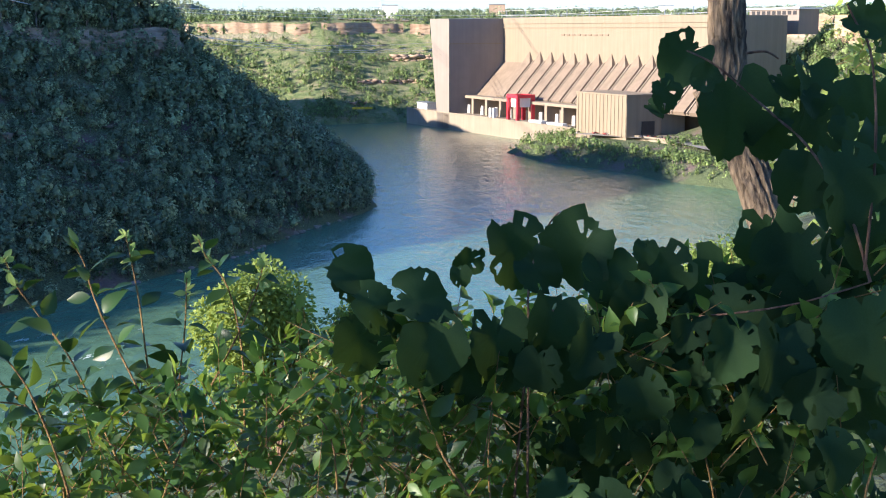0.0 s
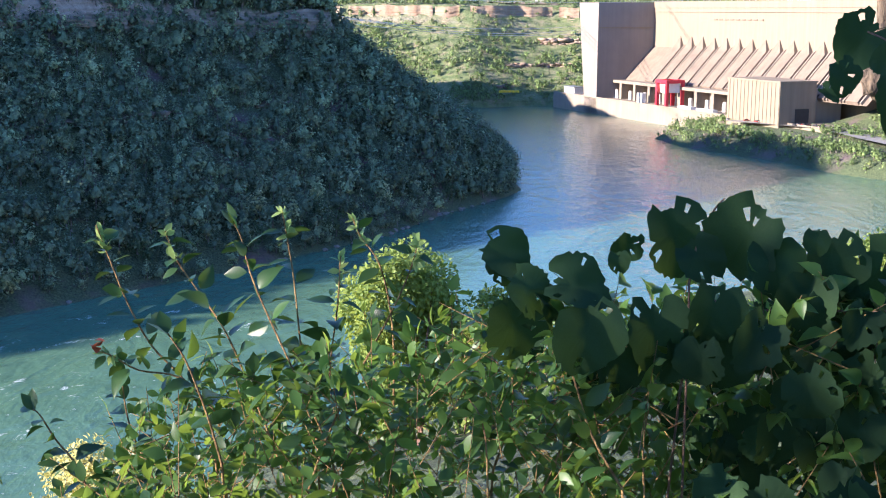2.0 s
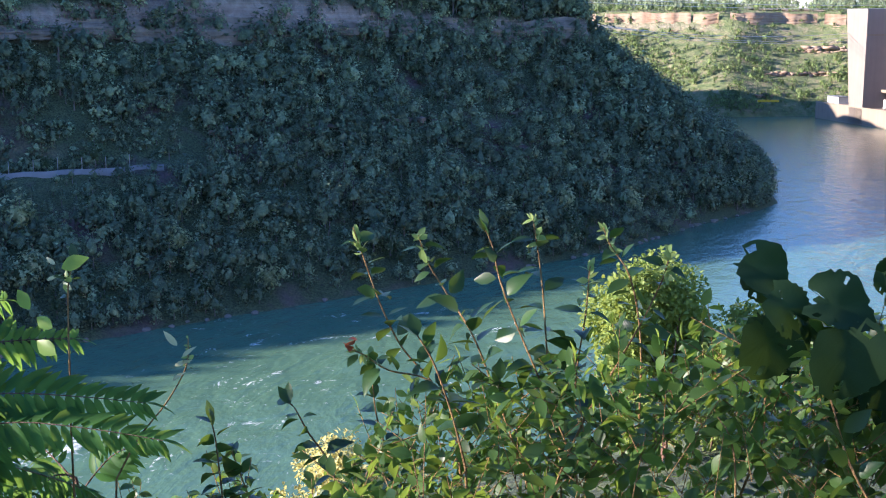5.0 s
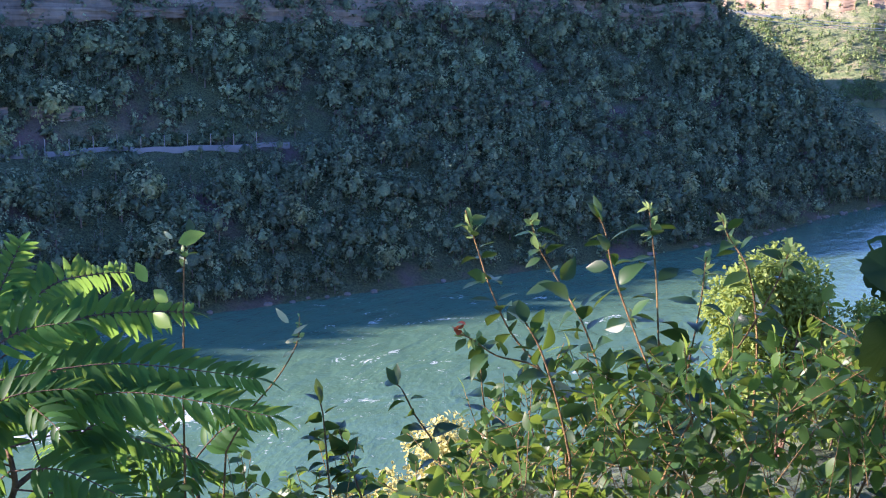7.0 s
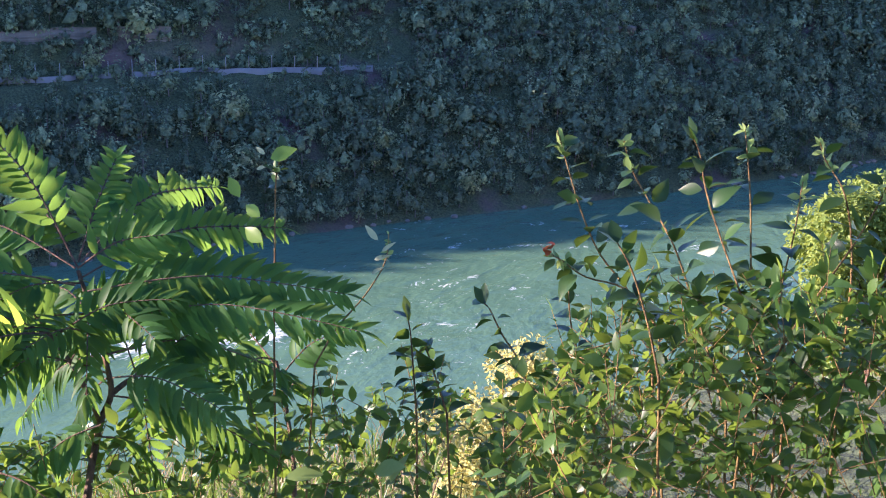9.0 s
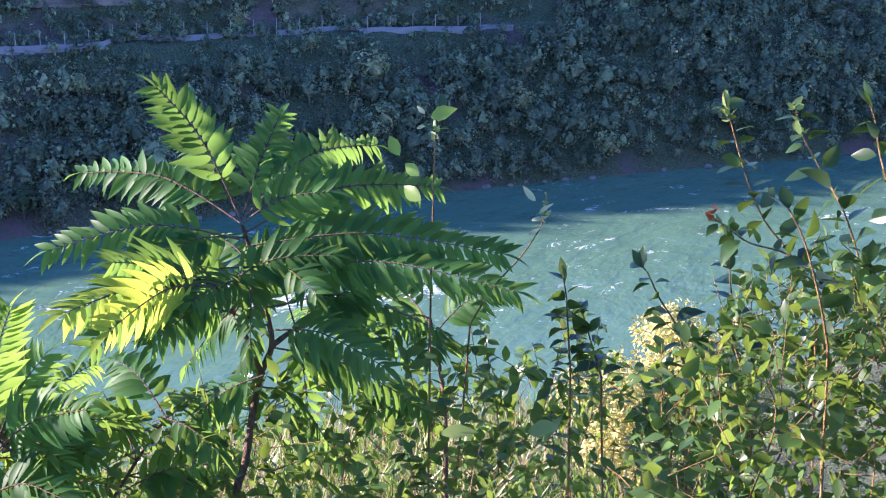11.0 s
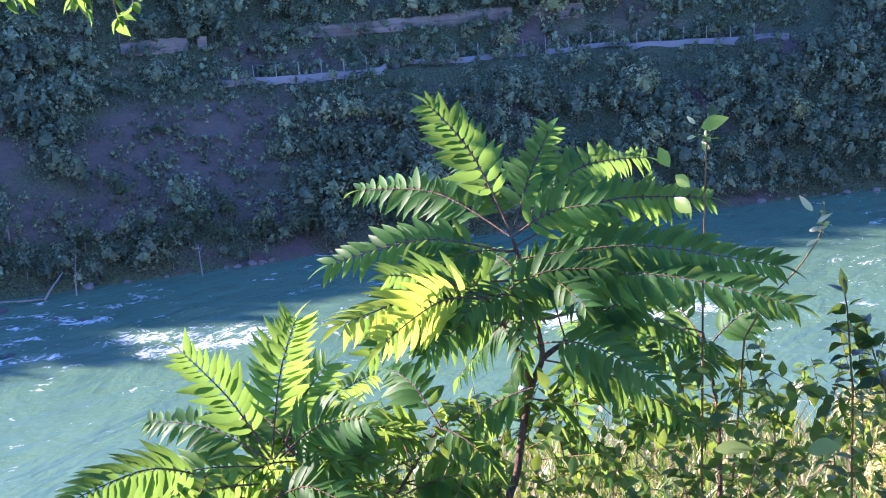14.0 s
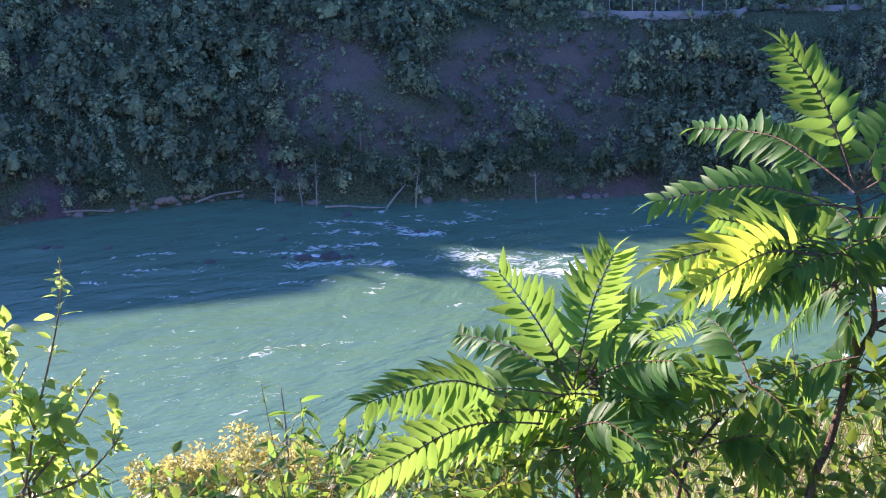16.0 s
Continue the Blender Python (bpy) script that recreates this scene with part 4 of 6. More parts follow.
def lobed(seed):
    """A broad vine leaf with shallow lobes, toothed and bitten edge, eaten holes and buckled blade; stalk end at the origin."""
    r = random.Random(seed)
    n = 48
    rings = (0.0, 0.3, 0.62, 0.86, 1.0)
    v, t = [], []
    twist, cup = r.uniform(-0.35, 0.35), r.uniform(0.25, 0.75)
    edge = []
    bite = [r.uniform(0, n) for _ in range(r.randint(1, 3))]
    for i in range(n):
        a = -math.pi / 2 + 2 * math.pi * i / n
        k = i / n
        rad = 0.47 + 0.016 * math.cos(5 * (a - math.pi / 2)) + 0.011 * (1 if i % 2 else -1) + r.uniform(-0.02, 0.02)
        if k < 0.045 or k > 0.955:
            rad *= 0.72
        for q in bite:
            gap = min(abs(i - q), n - abs(i - q))
            rad *= 1 - 0.3 * max(0, 1 - gap / 2.0)
        edge.append((a, rad))
    for f in rings:
        for a, rad in edge:
            x, y = math.cos(a) * rad * f, 0.42 + math.sin(a) * rad * f
            if y > 0.6:
                y += (y - 0.6) * 0.5
            z = cup * abs(x) ** 1.3 - 0.5 * (y - 0.35) ** 2 + twist * x * (y - 0.2)+ 0.03 * math.sin(11 * x + 9 * y + seed)
            v.append((x, y, z))
    holes = [(r.randint(1, 2), r.randrange(n), r.randint(1, 2)) for _ in range(r.randint(1, 4))]
    for j in range(len(rings) - 1):
        for i in range(n):
            if any(j == hj and (i - hi) % n < hw for hj, hi, hw in holes if hj < 3):
                continue
            a, b = j * n + i, j * n + (i + 1) % n
            t += [(a, a + n, b + n), (a, b + n, b)]
    return np.array(v, dtype=float), np.array(t)


LOBED = [lobed(s) for s in range(8)]


def leaf_mesh(name, shape, material):
    ob = mesh_from(name, shape[0], None, shape[1], material, smooth=True)
    me = ob.data
    bpy.data.objects.remove(ob)
    return me


ME_OVAL = [leaf_mesh("oval_leaf", s, M_LEAF_SHRUB) for s in (OVAL, OVAL_B)]
M_LEAF_SAPLING = leaf_material("sapling_leaf", (0.10, 0.18, 0.035), (0.22, 0.34, 0.07), 0.55, (0.62, 0.80, 0.12), 0.4, "object")
ME_SAPLING = [leaf_mesh("sapling_leaf", s, M_LEAF_SAPLING) for s in (OVAL, OVAL_B)]
ME_OVAL_PALE = leaf_mesh("pale_leaf", OVAL, M_LEAF_PALE)
M_BLEACHED = leaf_material("bleached_leaf", (0.28, 0.31, 0.15), (0.50, 0.51, 0.30), 0.4, (0.75, 0.78, 0.4), 0.5)
ME_BLEACHED = leaf_mesh("bleached_leaf", LANCE, M_BLEACHED)
ME_LANCE = leaf_mesh("leaflet", LANCE, M_LEAF_SUMAC)
# lighter copy of the sumac leaf; its tone stands in for sun
M_LEAF_LIT_TONE = leaf_material("lit_tone_sumac_leaf", (0.035, 0.09, 0.022), (0.10, 0.205, 0.045), 0.42, (0.52, 0.78, 0.09), 0.5, "island", 0.12)
ME_LANCE_LIT_TONE = leaf_mesh("leaflet", LANCE, M_LEAF_LIT_TONE)
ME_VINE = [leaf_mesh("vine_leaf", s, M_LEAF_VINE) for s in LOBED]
M_DARK_RED = leaf_material("dark_red_leaf", (0.07, 0.010, 0.010), (0.17, 0.025, 0.02), 0.2, (0.3, 0.05, 0.03), 0.45)
ME_DARK_RED = leaf_mesh("dark_red_leaf", LANCE, M_DARK_RED)
ME_RED = leaf_mesh("red_leaf", OVAL_B, M_RED_LEAF)


def aim(p, along, up, size):
    """The pose of a leaf at p that points along and faces up."""
    y = Vector(along).normalized()
    x = y.cross(Vector(up))
    x = x.normalized() if x.length > 1e-4 else Vector((1, 0, 0))
    z = x.cross(y)
    m = Matrix((x, y, z)).transposed().to_4x4()
    return Matrix.Translation(p) @ m @ Matrix.Scale(size, 4)


def leaf(name, me, parent, m, label=""):
    ob = new(name, me)
    ob.parent = parent
    ob.matrix_world = m
    if label:
        ob["label"] = label
    return ob


def joined(name, shape, poses, material, parent):
    """Many small leaves of one plant in one part."""
    v, t = shape
    ms = np.array([[list(r) for r in m] for m in poses])
    V = np.einsum("nij,kj->nki", ms[:, :3, :3], v) + ms[:, None, :3, 3]
    T = t[None] + (np.arange(len(poses)) * len(v))[:, None, None]
    ob = mesh_from(name, V.reshape(-1, 3), None, T.reshape(-1, 3), material, parent, smooth=True)
    ob["kind"] = "stuff"
    return ob


def rod(points, r0, r1, sides=6, knots=0.0):
    """Corners and quads of a tapered, slightly knotty stem along points."""
    pts = [Vector(p) for p in points]
    fine = []
    for i in range(len(pts) - 1):
        p0, p1, p2, p3 = pts[max(i - 1, 0)], pts[i], pts[i + 1], pts[min(i + 2, len(pts) - 1)]
        for k in range(4):
            u = k / 4
            fine.append(0.5 * ((2 * p1) + (p2 - p0) * u + (2 * p0 - 5 * p1 + 4 * p2 - p3) * u * u + (3 * p1 - p0 - 3 * p2 + p3) * u ** 3))
    fine.append(pts[-1])
    V, Q = [], []
    n = len(fine)
    for i, p in enumerate(fine):
        d = (fine[min(i + 1, n - 1)] - fine[max(i - 1, 0)]).normalized()
        a = d.orthogonal().normalized()
        b = d.cross(a)
        r = r0 + (r1 - r0) * i / (n - 1)
        r *= 1 + knots * prng.uniform(-1, 1)
        for s in range(sides):
            w = 2 * math.pi * s / sides
            V.append(p + (a * math.cos(w) + b * math.sin(w)) * r)
        if i:
            for s in range(sides):
                Q.append(((i - 1) * sides + s, (i - 1) * sides + (s + 1) % sides, i * sides + (s + 1) % sides, i * sides + s))
    return [tuple(v) for v in V], Q, fine


def stem_part(name, points, r0, r1, material, parent, sides=6, knots=0.05, label=""):
    V, Q, fine = rod(points, r0, r1, sides, knots)
    ob = mesh_from(name, V, Q, None, material, parent, smooth=True)
    if label:
        ob["label"] = label
    return fine


def plant(name, label, category, group=""):
    return tagged(new(name), label, category, group)


def rvec(s=1.0):
    return Vector((prng.gauss(0, s), prng.gauss(0, s), prng.gauss(0, s)))


def rooted(points):
    """The stem's line, carried on down into the ground below its lower end."""
    p, q = points[0], points[1]
    z = float(height(np.array([p.x]), np.array([p.y]))[0])
    lean = (p - q)
    lean.z = 0
    k = min(1.0, (p.z - z) * 0.5)
    return [Vector((p.x, p.y, z - 0.05)) + lean.normalized() * 0.25 * k, p.lerp(Vector((p.x, p.y, z)), 0.45) + lean.normalized() * 0.08 * k] + points if p.z > z + 0.05 else points


def leafy_stem(parent, pts, size, step, first=0.3, pale_tip=True, r0=0.0032, name="stem", blades=None):
    """A twig with opposite pairs of oval leaves and a tuft of young leaves at its tip."""
    stem_part("stem_base", rooted([P(*p) for p in pts[:2]])[:3], r0 * 1.3, r0, M_TWIG, parent)
    fine = stem_part(name, [P(*p) for p in pts], r0, 0.0013, M_TWIG, parent)
    length = [0.0]
    for a, b in zip(fine[:-1], fine[1:]):
        length.append(length[-1] + (b - a).length)
    s, turn = length[-1] * first, prng.uniform(0, 3)
    while s < length[-1] - 0.015:
        i = max(k for k in range(len(length)) if length[k] <= s)
        i = min(i, len(fine) - 2)
        d = (fine[i + 1] - fine[i]).normalized()
        side = d.orthogonal().normalized()
        side.rotate(Matrix.Rotation(turn, 3, d))
        k = s / length[-1]
        for sgn in (1, -1):
            if prng.random() < 0.1:
                continue
            out = (side * sgn + d * prng.uniform(0.2, 0.6) + Vector((0, 0, prng.uniform(-0.5, 0.15)))).normalized()
            sz = size * prng.uniform(0.7, 1.15) * (1.0 if k < 0.8 else 0.75)
            m = aim(fine[i] + out * 0.006, out, Vector((0, 0, 1)) + rvec(0.45), sz)
            leaf("leaf", (blades or ME_OVAL)[prng.random() < 0.4], parent, m)
        s += step * prng.uniform(0.8, 1.25)
        turn += 1.57 + prng.uniform(-0.3, 0.3)
    if not pale_tip:
        for k in range(3):
            leaf("leaf", ME_OVAL[0], parent, aim(fine[-1 - k], (fine[-1] - fine[-3]).normalized() + rvec(0.5), Vector((0, 0, 1)) + rvec(0.4), size * 0.8))
    if pale_tip:
        tip = fine[-1]
        d = (fine[-1] - fine[-3]).normalized()
        for k in range(13):
            back = prng.uniform(0, 0.055)
            out = d * 0.7 + rvec(0.8) + Vector((0, 0, -0.1))
            m = aim(tip - d * back, out, rvec() + Vector((0, 0, 1)), size * prng.uniform(0.28, 0.42 + 5 * back))
            leaf("young_leaf", ME_OVAL_PALE, parent, m)


SHRUB_STEMS_A = [
    [(14.42, -21.7, 2.23), (15.17, -19.58, 2.23), (16.47, -16.22, 2.28), (17.31, -14.26, 2.28), (18.39, -12.56, 2.33), (19.33, -11.08, 2.33), (19.75, -9.83, 2.33)],
    [(13.66, -21.61, 2.08), (12.98, -19.88, 2.08), (11.84, -17.51, 2.13), (10.7, -15.6, 2.13), (9.48, -13.45, 2.18), (8.64, -11.56, 2.18), (8.36, -10.33, 2.18)],
    [(13.1, -19.69, 2.28), (13.71, -16.07, 2.33), (14.04, -12.38, 2.33), (14.31, -10.4, 2.33), (14.54, -9.05, 2.33)],
]
SHRUB_STEMS_B = [
    [(11.98, -19.14, 2.38), (12.49, -16.74, 2.38), (12.05, -13.27, 2.38), (11.91, -11.16, 2.38)],
    [(17.92, -19.03, 2.48), (19.04, -16.6, 2.48), (20.52, -14.89, 2.48), (21.47, -13.03, 2.48), (22.15, -11.15, 2.48), (22.72, -9.44, 2.48)],
    [(17.69, -18.03, 2.43), (19.31, -16.35, 2.43), (21.15, -15.9, 2.43), (22.33, -15.18, 2.43), (22.94, -14.94, 2.43)],
    [(9.49, -18.46, 2.48), (9.49, -14.58, 2.48), (10.04, -11.67, 2.48), (10.97, -10.25, 2.48), (11.31, -9.41, 2.48)],
]
SHRUB_STEMS_C = [
    [(23.42, -21.91, 2.58), (23.98, -19.95, 2.58), (24.92, -18.6, 2.58), (25.54, -17.48, 2.58), (25.85, -17.23, 2.58)],
    [(28.9, -22.15, 2.67), (29.08, -20.19, 2.67), (29.23, -18.59, 2.68), (29.41, -17.84, 2.68)],
    [(27.44, -22.17, 2.67), (27.97, -20.7, 2.67), (28.49, -19.22, 2.68)],
    [(20.5, -21.11, 2.58), (21.62, -18.43, 2.58), (21.93, -16.19, 2.58)],
]
SHRUB_STEMS_D = [
    [(-1.22, -21.35, 1.9), (0.28, -19.08, 1.9), (1.09, -16.78, 1.95), (1.7, -15.23, 2.0)],
    [(4.79, -20.78, 2.3), (3.94, -18.27, 2.3), (3.91, -15.97, 2.3), (3.62, -14.68, 2.3)],
    [(12.3, -20.88, 2.2), (12.99, -18.85, 2.2), (15.75, -12.66, 2.25), (16.37, -10.36, 2.3), (16.7, -9.6, 2.3)],
    [(17.65, -20.16, 2.0), (18.27, -17.91, 2.0), (19.1, -15.63, 2.0), (19.87, -14.33, 2.0)],
]
VINE_STEMS = [
    [(-4.02, -14.69, 2.0), (-3.99, -12.1, 2.0), (-4.24, -10.54, 2.0), (-4.88, -8.98, 2.0), (-5.39, -8.32, 2.0)],
    [(-19.31, -11.0, 1.9), (-18.18, -7.84, 1.9), (-16.37, -5.18, 1.9), (-14.86, -3.84, 1.9), (-13.85, -2.98, 1.95), (-12.21, -1.62, 1.95), (-10.95, -1.0, 1.95)],
    [(-13.53, -1.12, 2.1), (-14.38, -1.04, 2.1), (-14.95, -1.36, 2.1)],
    [(-19.04, -10.52, 1.9), (-19.19, -6.82, 1.9), (-19.13, -3.64, 1.9), (-18.75, -0.98, 1.9), (-18.1, 0.22, 1.9), (-17.72, 0.94, 1.9)],
    [(-4.15, -14.17, 2.0), (-6.26, -13.36, 2.0), (-8.88, -13.03, 2.0), (-11.98, -12.91, 1.95), (-15.97, -12.2, 1.9), (-19.31, -11.0, 1.9)],
]
SPRIGS = [
    [(35.6, -18.0, 2.67), (35.51, -15.06, 2.67), (35.46, -13.08, 2.67), (35.34, -11.35, 2.67), (34.97, -10.49, 2.67)],
    [(33.73, -20.04, 2.67), (32.66, -18.37, 2.67), (31.35, -16.93, 2.67), (30.43, -15.45, 2.68), (30.28, -14.2, 2.68)],
]
SUMAC_TRUNK = [
    [(45.27, -27.9, 2.79), (44.61, -25.89, 2.79), (44.17, -23.84, 2.79), (43.65, -22.01, 2.79), (43.12, -20.86, 2.79), (43.23, -19.66, 2.79), (43.56, -18.02, 2.77), (43.91, -16.74, 2.75), (44.25, -15.47, 2.73)],
    [(43.65, -22.01, 2.79), (44.22, -20.61, 2.75), (44.83, -19.33, 2.71), (45.7, -18.04, 2.69)],
    [(43.12, -20.86, 2.79), (42.17, -20.25, 2.83), (41.39, -19.98, 2.87)],
    [(34.77, -25.98, 2.98), (34.84, -23.78, 2.98), (35.16, -21.56, 2.98), (35.55, -19.81, 2.98)],
]
SUMAC_LOW = [
    [(55.77, -30.76, 2.83), (56.09, -28.41, 2.83), (56.53, -26.5, 2.83), (56.42, -25.05, 2.83), (56.35, -24.31, 2.83)],
    [(50.3, -30.44, 2.83), (51.23, -27.93, 2.83), (53.31, -25.9, 2.81), (55.22, -24.28, 2.79), (55.77, -23.57, 2.79)],
    [(51.23, -27.93, 2.83), (50.14, -25.96, 2.87), (48.2, -23.67, 2.91)],
    [(56.53, -26.5, 2.83), (57.89, -25.44, 2.79), (58.71, -25.08, 2.77)],
]
LEFT_SPRIGS = [
    [(83.12, -28.81, 2.52), (82.2, -26.67, 2.52), (81.53, -24.44, 2.52), (80.61, -21.98, 2.52), (79.93, -19.93, 2.52), (79.64, -18.53, 2.52), (79.61, -17.58, 2.52)],
    [(81.81, -26.5, 2.52), (80.41, -25.31, 2.52), (79.23, -23.82, 2.52), (78.36, -22.74, 2.52)],
    [(84.7, -26.24, 2.52), (83.31, -23.24, 2.52), (82.48, -21.49, 2.52), (82.16, -20.36, 2.52)],
    [(82.35, -26.88, 2.52), (81.17, -25.44, 2.52), (79.91, -23.26, 2.52), (79.07, -22.42, 2.52)],
    [(82.11, -26.69, 2.57), (82.58, -24.75, 2.57), (82.22, -22.94, 2.57), (81.59, -21.85, 2.57)],
    [(81.9, -27.18, 2.52), (79.84, -26.8, 2.52), (78.17, -25.62, 2.52), (77.72, -24.96, 2.52)],
    [(82.68, -27.06, 2.62), (81.16, -26.85, 2.62), (79.61, -26.61, 2.62), (78.63, -26.98, 2.62)],
]
# base and tip of each frond: bearing and height angle
SUMAC_FRONDS = [
    (44.37, -15.34, 51.12, -12.85),
    (44.36, -15.09, 47.76, -9.32),
    (44.23, -15.1, 42.38, -10.69),
    (44.1, -15.1, 38.05, -12.05),
    (44.26, -15.85, 35.24, -13.91),
    (44.4, -16.09, 52.83, -16.06),
    (44.76, -18.09, 51.32, -20.26),
    (43.89, -16.37, 32.26, -16.9),
    (43.56, -17.89, 31.59, -18.56),
    (43.22, -19.16, 35.25, -20.3),
    (43.26, -20.16, 37.94, -21.91),
    (43.13, -20.91, 35.68, -24.01),
    (43.62, -22.13, 47.22, -23.9),
    (43.64, -22.63, 40.22, -25.81),
    (44.82, -19.34, 48.58, -20.36),
    (45.68, -18.04, 51.7, -18.62),
    (44.24, -15.35, 46.51, -11.86),
    (44.24, -15.35, 40.42, -14.09),
    (43.48, -19.15, 47.06, -21.45),
    (41.44, -19.97, 37.88, -18.29),
    (41.44, -19.97, 36.6, -21.55),
    (43.9, -16.62, 39.43, -16.25),
    (45.68, -18.04, 50.15, -16.76),
    (43.26, -20.16, 45.58, -23.52),
]
LOW_FRONDS = [
    (56.43, -24.31, 59.89, -19.29),
    (56.43, -24.31, 54.7, -18.43),
    (56.56, -24.32, 61.78, -21.93),
    (56.83, -24.57, 62.5, -24.45),
    (57.09, -25.3, 64.26, -26.85),
    (56.29, -24.31, 51.28, -21.08),
    (56.03, -24.3, 51.84, -22.93),
    (55.62, -24.29, 48.17, -24.26),
    (58.71, -25.08, 66.17, -24.76),
    (57.89, -25.8, 66.74, -28.32),
    (56.54, -26.02, 52.75, -26.83),
    (48.21, -23.67, 44.56, -22.41),
    (48.21, -23.67, 50.39, -20.92),
    (48.21, -23.67, 45.81, -25.36),
    (55.22, -24.28, 57.91, -22.13),
    (55.77, -23.81, 53.48, -20.56),
    (51.23, -27.93, 54.07, -27.38),
    (56.53, -26.74, 60.09, -28.47),
]
# bearing, height angle, width in metres at 2 m, turn
VINE_LEAVES = [
    (-3.07, -10.29, 0.116, 8),
    (-6.75, -10.23, 0.129, -12),
    (-8.01, -10.98, 0.060, -40),
    (4.29, -11.11, 0.086, 60),
    (-1.22, -10.72, 0.056, -25),
    (1.04, -12.44, 0.102, 78),
    (3.86, -14.48, 0.116, 10),
    (0.78, -14.72, 0.120, -5),
    (-0.84, -15.88, 0.102, 5),
    (-2.84, -14.32, 0.113, 15),
    (-4.83, -13.43, 0.102, -10),
    (-6.06, -15.29, 0.111, 10),
    (-9.39, -10.07, 0.042, 10),
    (-10.01, -11.07, 0.102, 0),
    (-12.03, -12.25, 0.156, 20),
    (-14.41, -12.77, 0.138, -10),
    (-17.02, -12.98, 0.174, 5),
    (-19.23, -13.44, 0.156, 0),
    (-10.76, -14.09, 0.120, 10),
    (-8.42, -14.70, 0.111, -15),
    (3.30, -12.76, 0.082, 40),
    (-9.15, -12.62, 0.091, -20),
    (-15.92, -10.67, 0.138, 0),
    (-13.36, -14.85, 0.136, 8),
    (-18.16, -15.75, 0.154, -5),
    (-15.65, -15.20, 0.127, 10),
]

# the leaves that hang before the trunk
TRUNK_LEAVES = [
    (-11.02, -1.54, 0.087, -30),
    (-10.14, -2.87, 0.056, 20),
    (-13.39, -3.59, 0.138, 14),
    (-16.21, -2.68, 0.102, 5),
    (-16.88, -4.52, 0.084, -8),
    (-18.46, -3.26, 0.102, 0),
    (-14.68, -9.47, 0.111, 0),
    (-17.72, -6.97, 0.129, 10),
    (-16.26, -6.60, 0.102, -10),
    (-19.33, -9.00, 0.129, 0),
    (-18.33, -10.16, 0.102, 10),
    (-18.56, 0.37, 0.065, 75),
    (-19.36, -5.55, 0.111, 0),
    (-15.29, -2.45, 0.051, 40),
]


def build_shrubs():
    for stems, lab in ((SHRUB_STEMS_A, "leafy shrub with orange-brown twigs and oval leaves at the gorge edge"), (SHRUB_STEMS_B, "open shrub with thin upright twigs and pale shoot tips"),
                       (SHRUB_STEMS_C, "low dark-leaved shrub standing against the river"), (SHRUB_STEMS_D, "shrub with arching brown twigs under the vine")):
        sh = plant("leafy_shrub", lab, "shrub", "shrubs at the gorge edge")
        for s in stems:
            dark = stems is SHRUB_STEMS_C or stems is SHRUB_STEMS_D
            leafy_stem(sh, s, 0.054, 0.02 if dark else 0.025, 0.05 if dark else 0.12, not dark, 0.0024)
    # a red autumn leaf cluster at one twig's end
    sh = plant("red_leaf_sprig", "small sprig with bright red curled autumn leaves", "leaf")
    p = P(23.04, -14.74, 2.43)
    for k in range(5):
        leaf("red_leaf", ME_RED, sh, aim(p + rvec(0.006), Vector((0.7, 0.1, 0.25)) + rvec(0.7), rvec(), 0.021))


build_shrubs()


def build_vine():
    vine = plant("grape_vine", "dark wild grape vine with broad insect-bitten leaves", "vine")
    for s in VINE_STEMS:
        stem_part("vine_stem", rooted([P(*q) for q in s]) if s[0][1] < -13 else [P(*q) for q in s], 0.0024, 0.0014, M_STEM, vine)
    behind = [(a + prng.uniform(-1.5, 1.5), e - prng.uniform(0.3, 1.6), w * prng.uniform(0.45, 0.75), turn + prng.uniform(-60, 60)) for a, e, w, turn in VINE_LEAVES + TRUNK_LEAVES]
    for a, e, w, turn in VINE_LEAVES + TRUNK_LEAVES + behind:
        d = prng.uniform(1.88, 2.12)
        size = w * d / 2.0 / 0.95
        c = P(a, e, d)
        to_eye = Vector((0, 0, EYE)) - c
        face = to_eye.normalized() + Vector((0.3, 0, 0.25)) + rvec(0.28)
        right = to_eye.cross(Vector((0, 0, 1))).normalized() * -1
        down = Vector((0, 0, -1)) * math.cos(radians(turn)) + right * math.sin(radians(turn))
        base = c - down * size * 0.5
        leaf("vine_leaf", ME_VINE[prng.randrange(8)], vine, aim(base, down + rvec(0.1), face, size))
    for k in range(130):
        a, e = prng.uniform(-21, -4.5), prng.uniform(-22, -12.4)
        if e > -13.5 and a > -8 and prng.random() < 0.6:
            continue
        d = prng.uniform(1.8, 2.7)
        size = prng.uniform(0.06, 0.12)
        face = (Vector((0, 0, EYE)) - P(a, e, d)).normalized() + Vector((0.5, 0, 0.5)) + rvec(0.35)
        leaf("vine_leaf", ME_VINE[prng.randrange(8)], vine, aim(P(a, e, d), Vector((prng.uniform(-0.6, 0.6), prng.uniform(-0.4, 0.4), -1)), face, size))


build_vine()


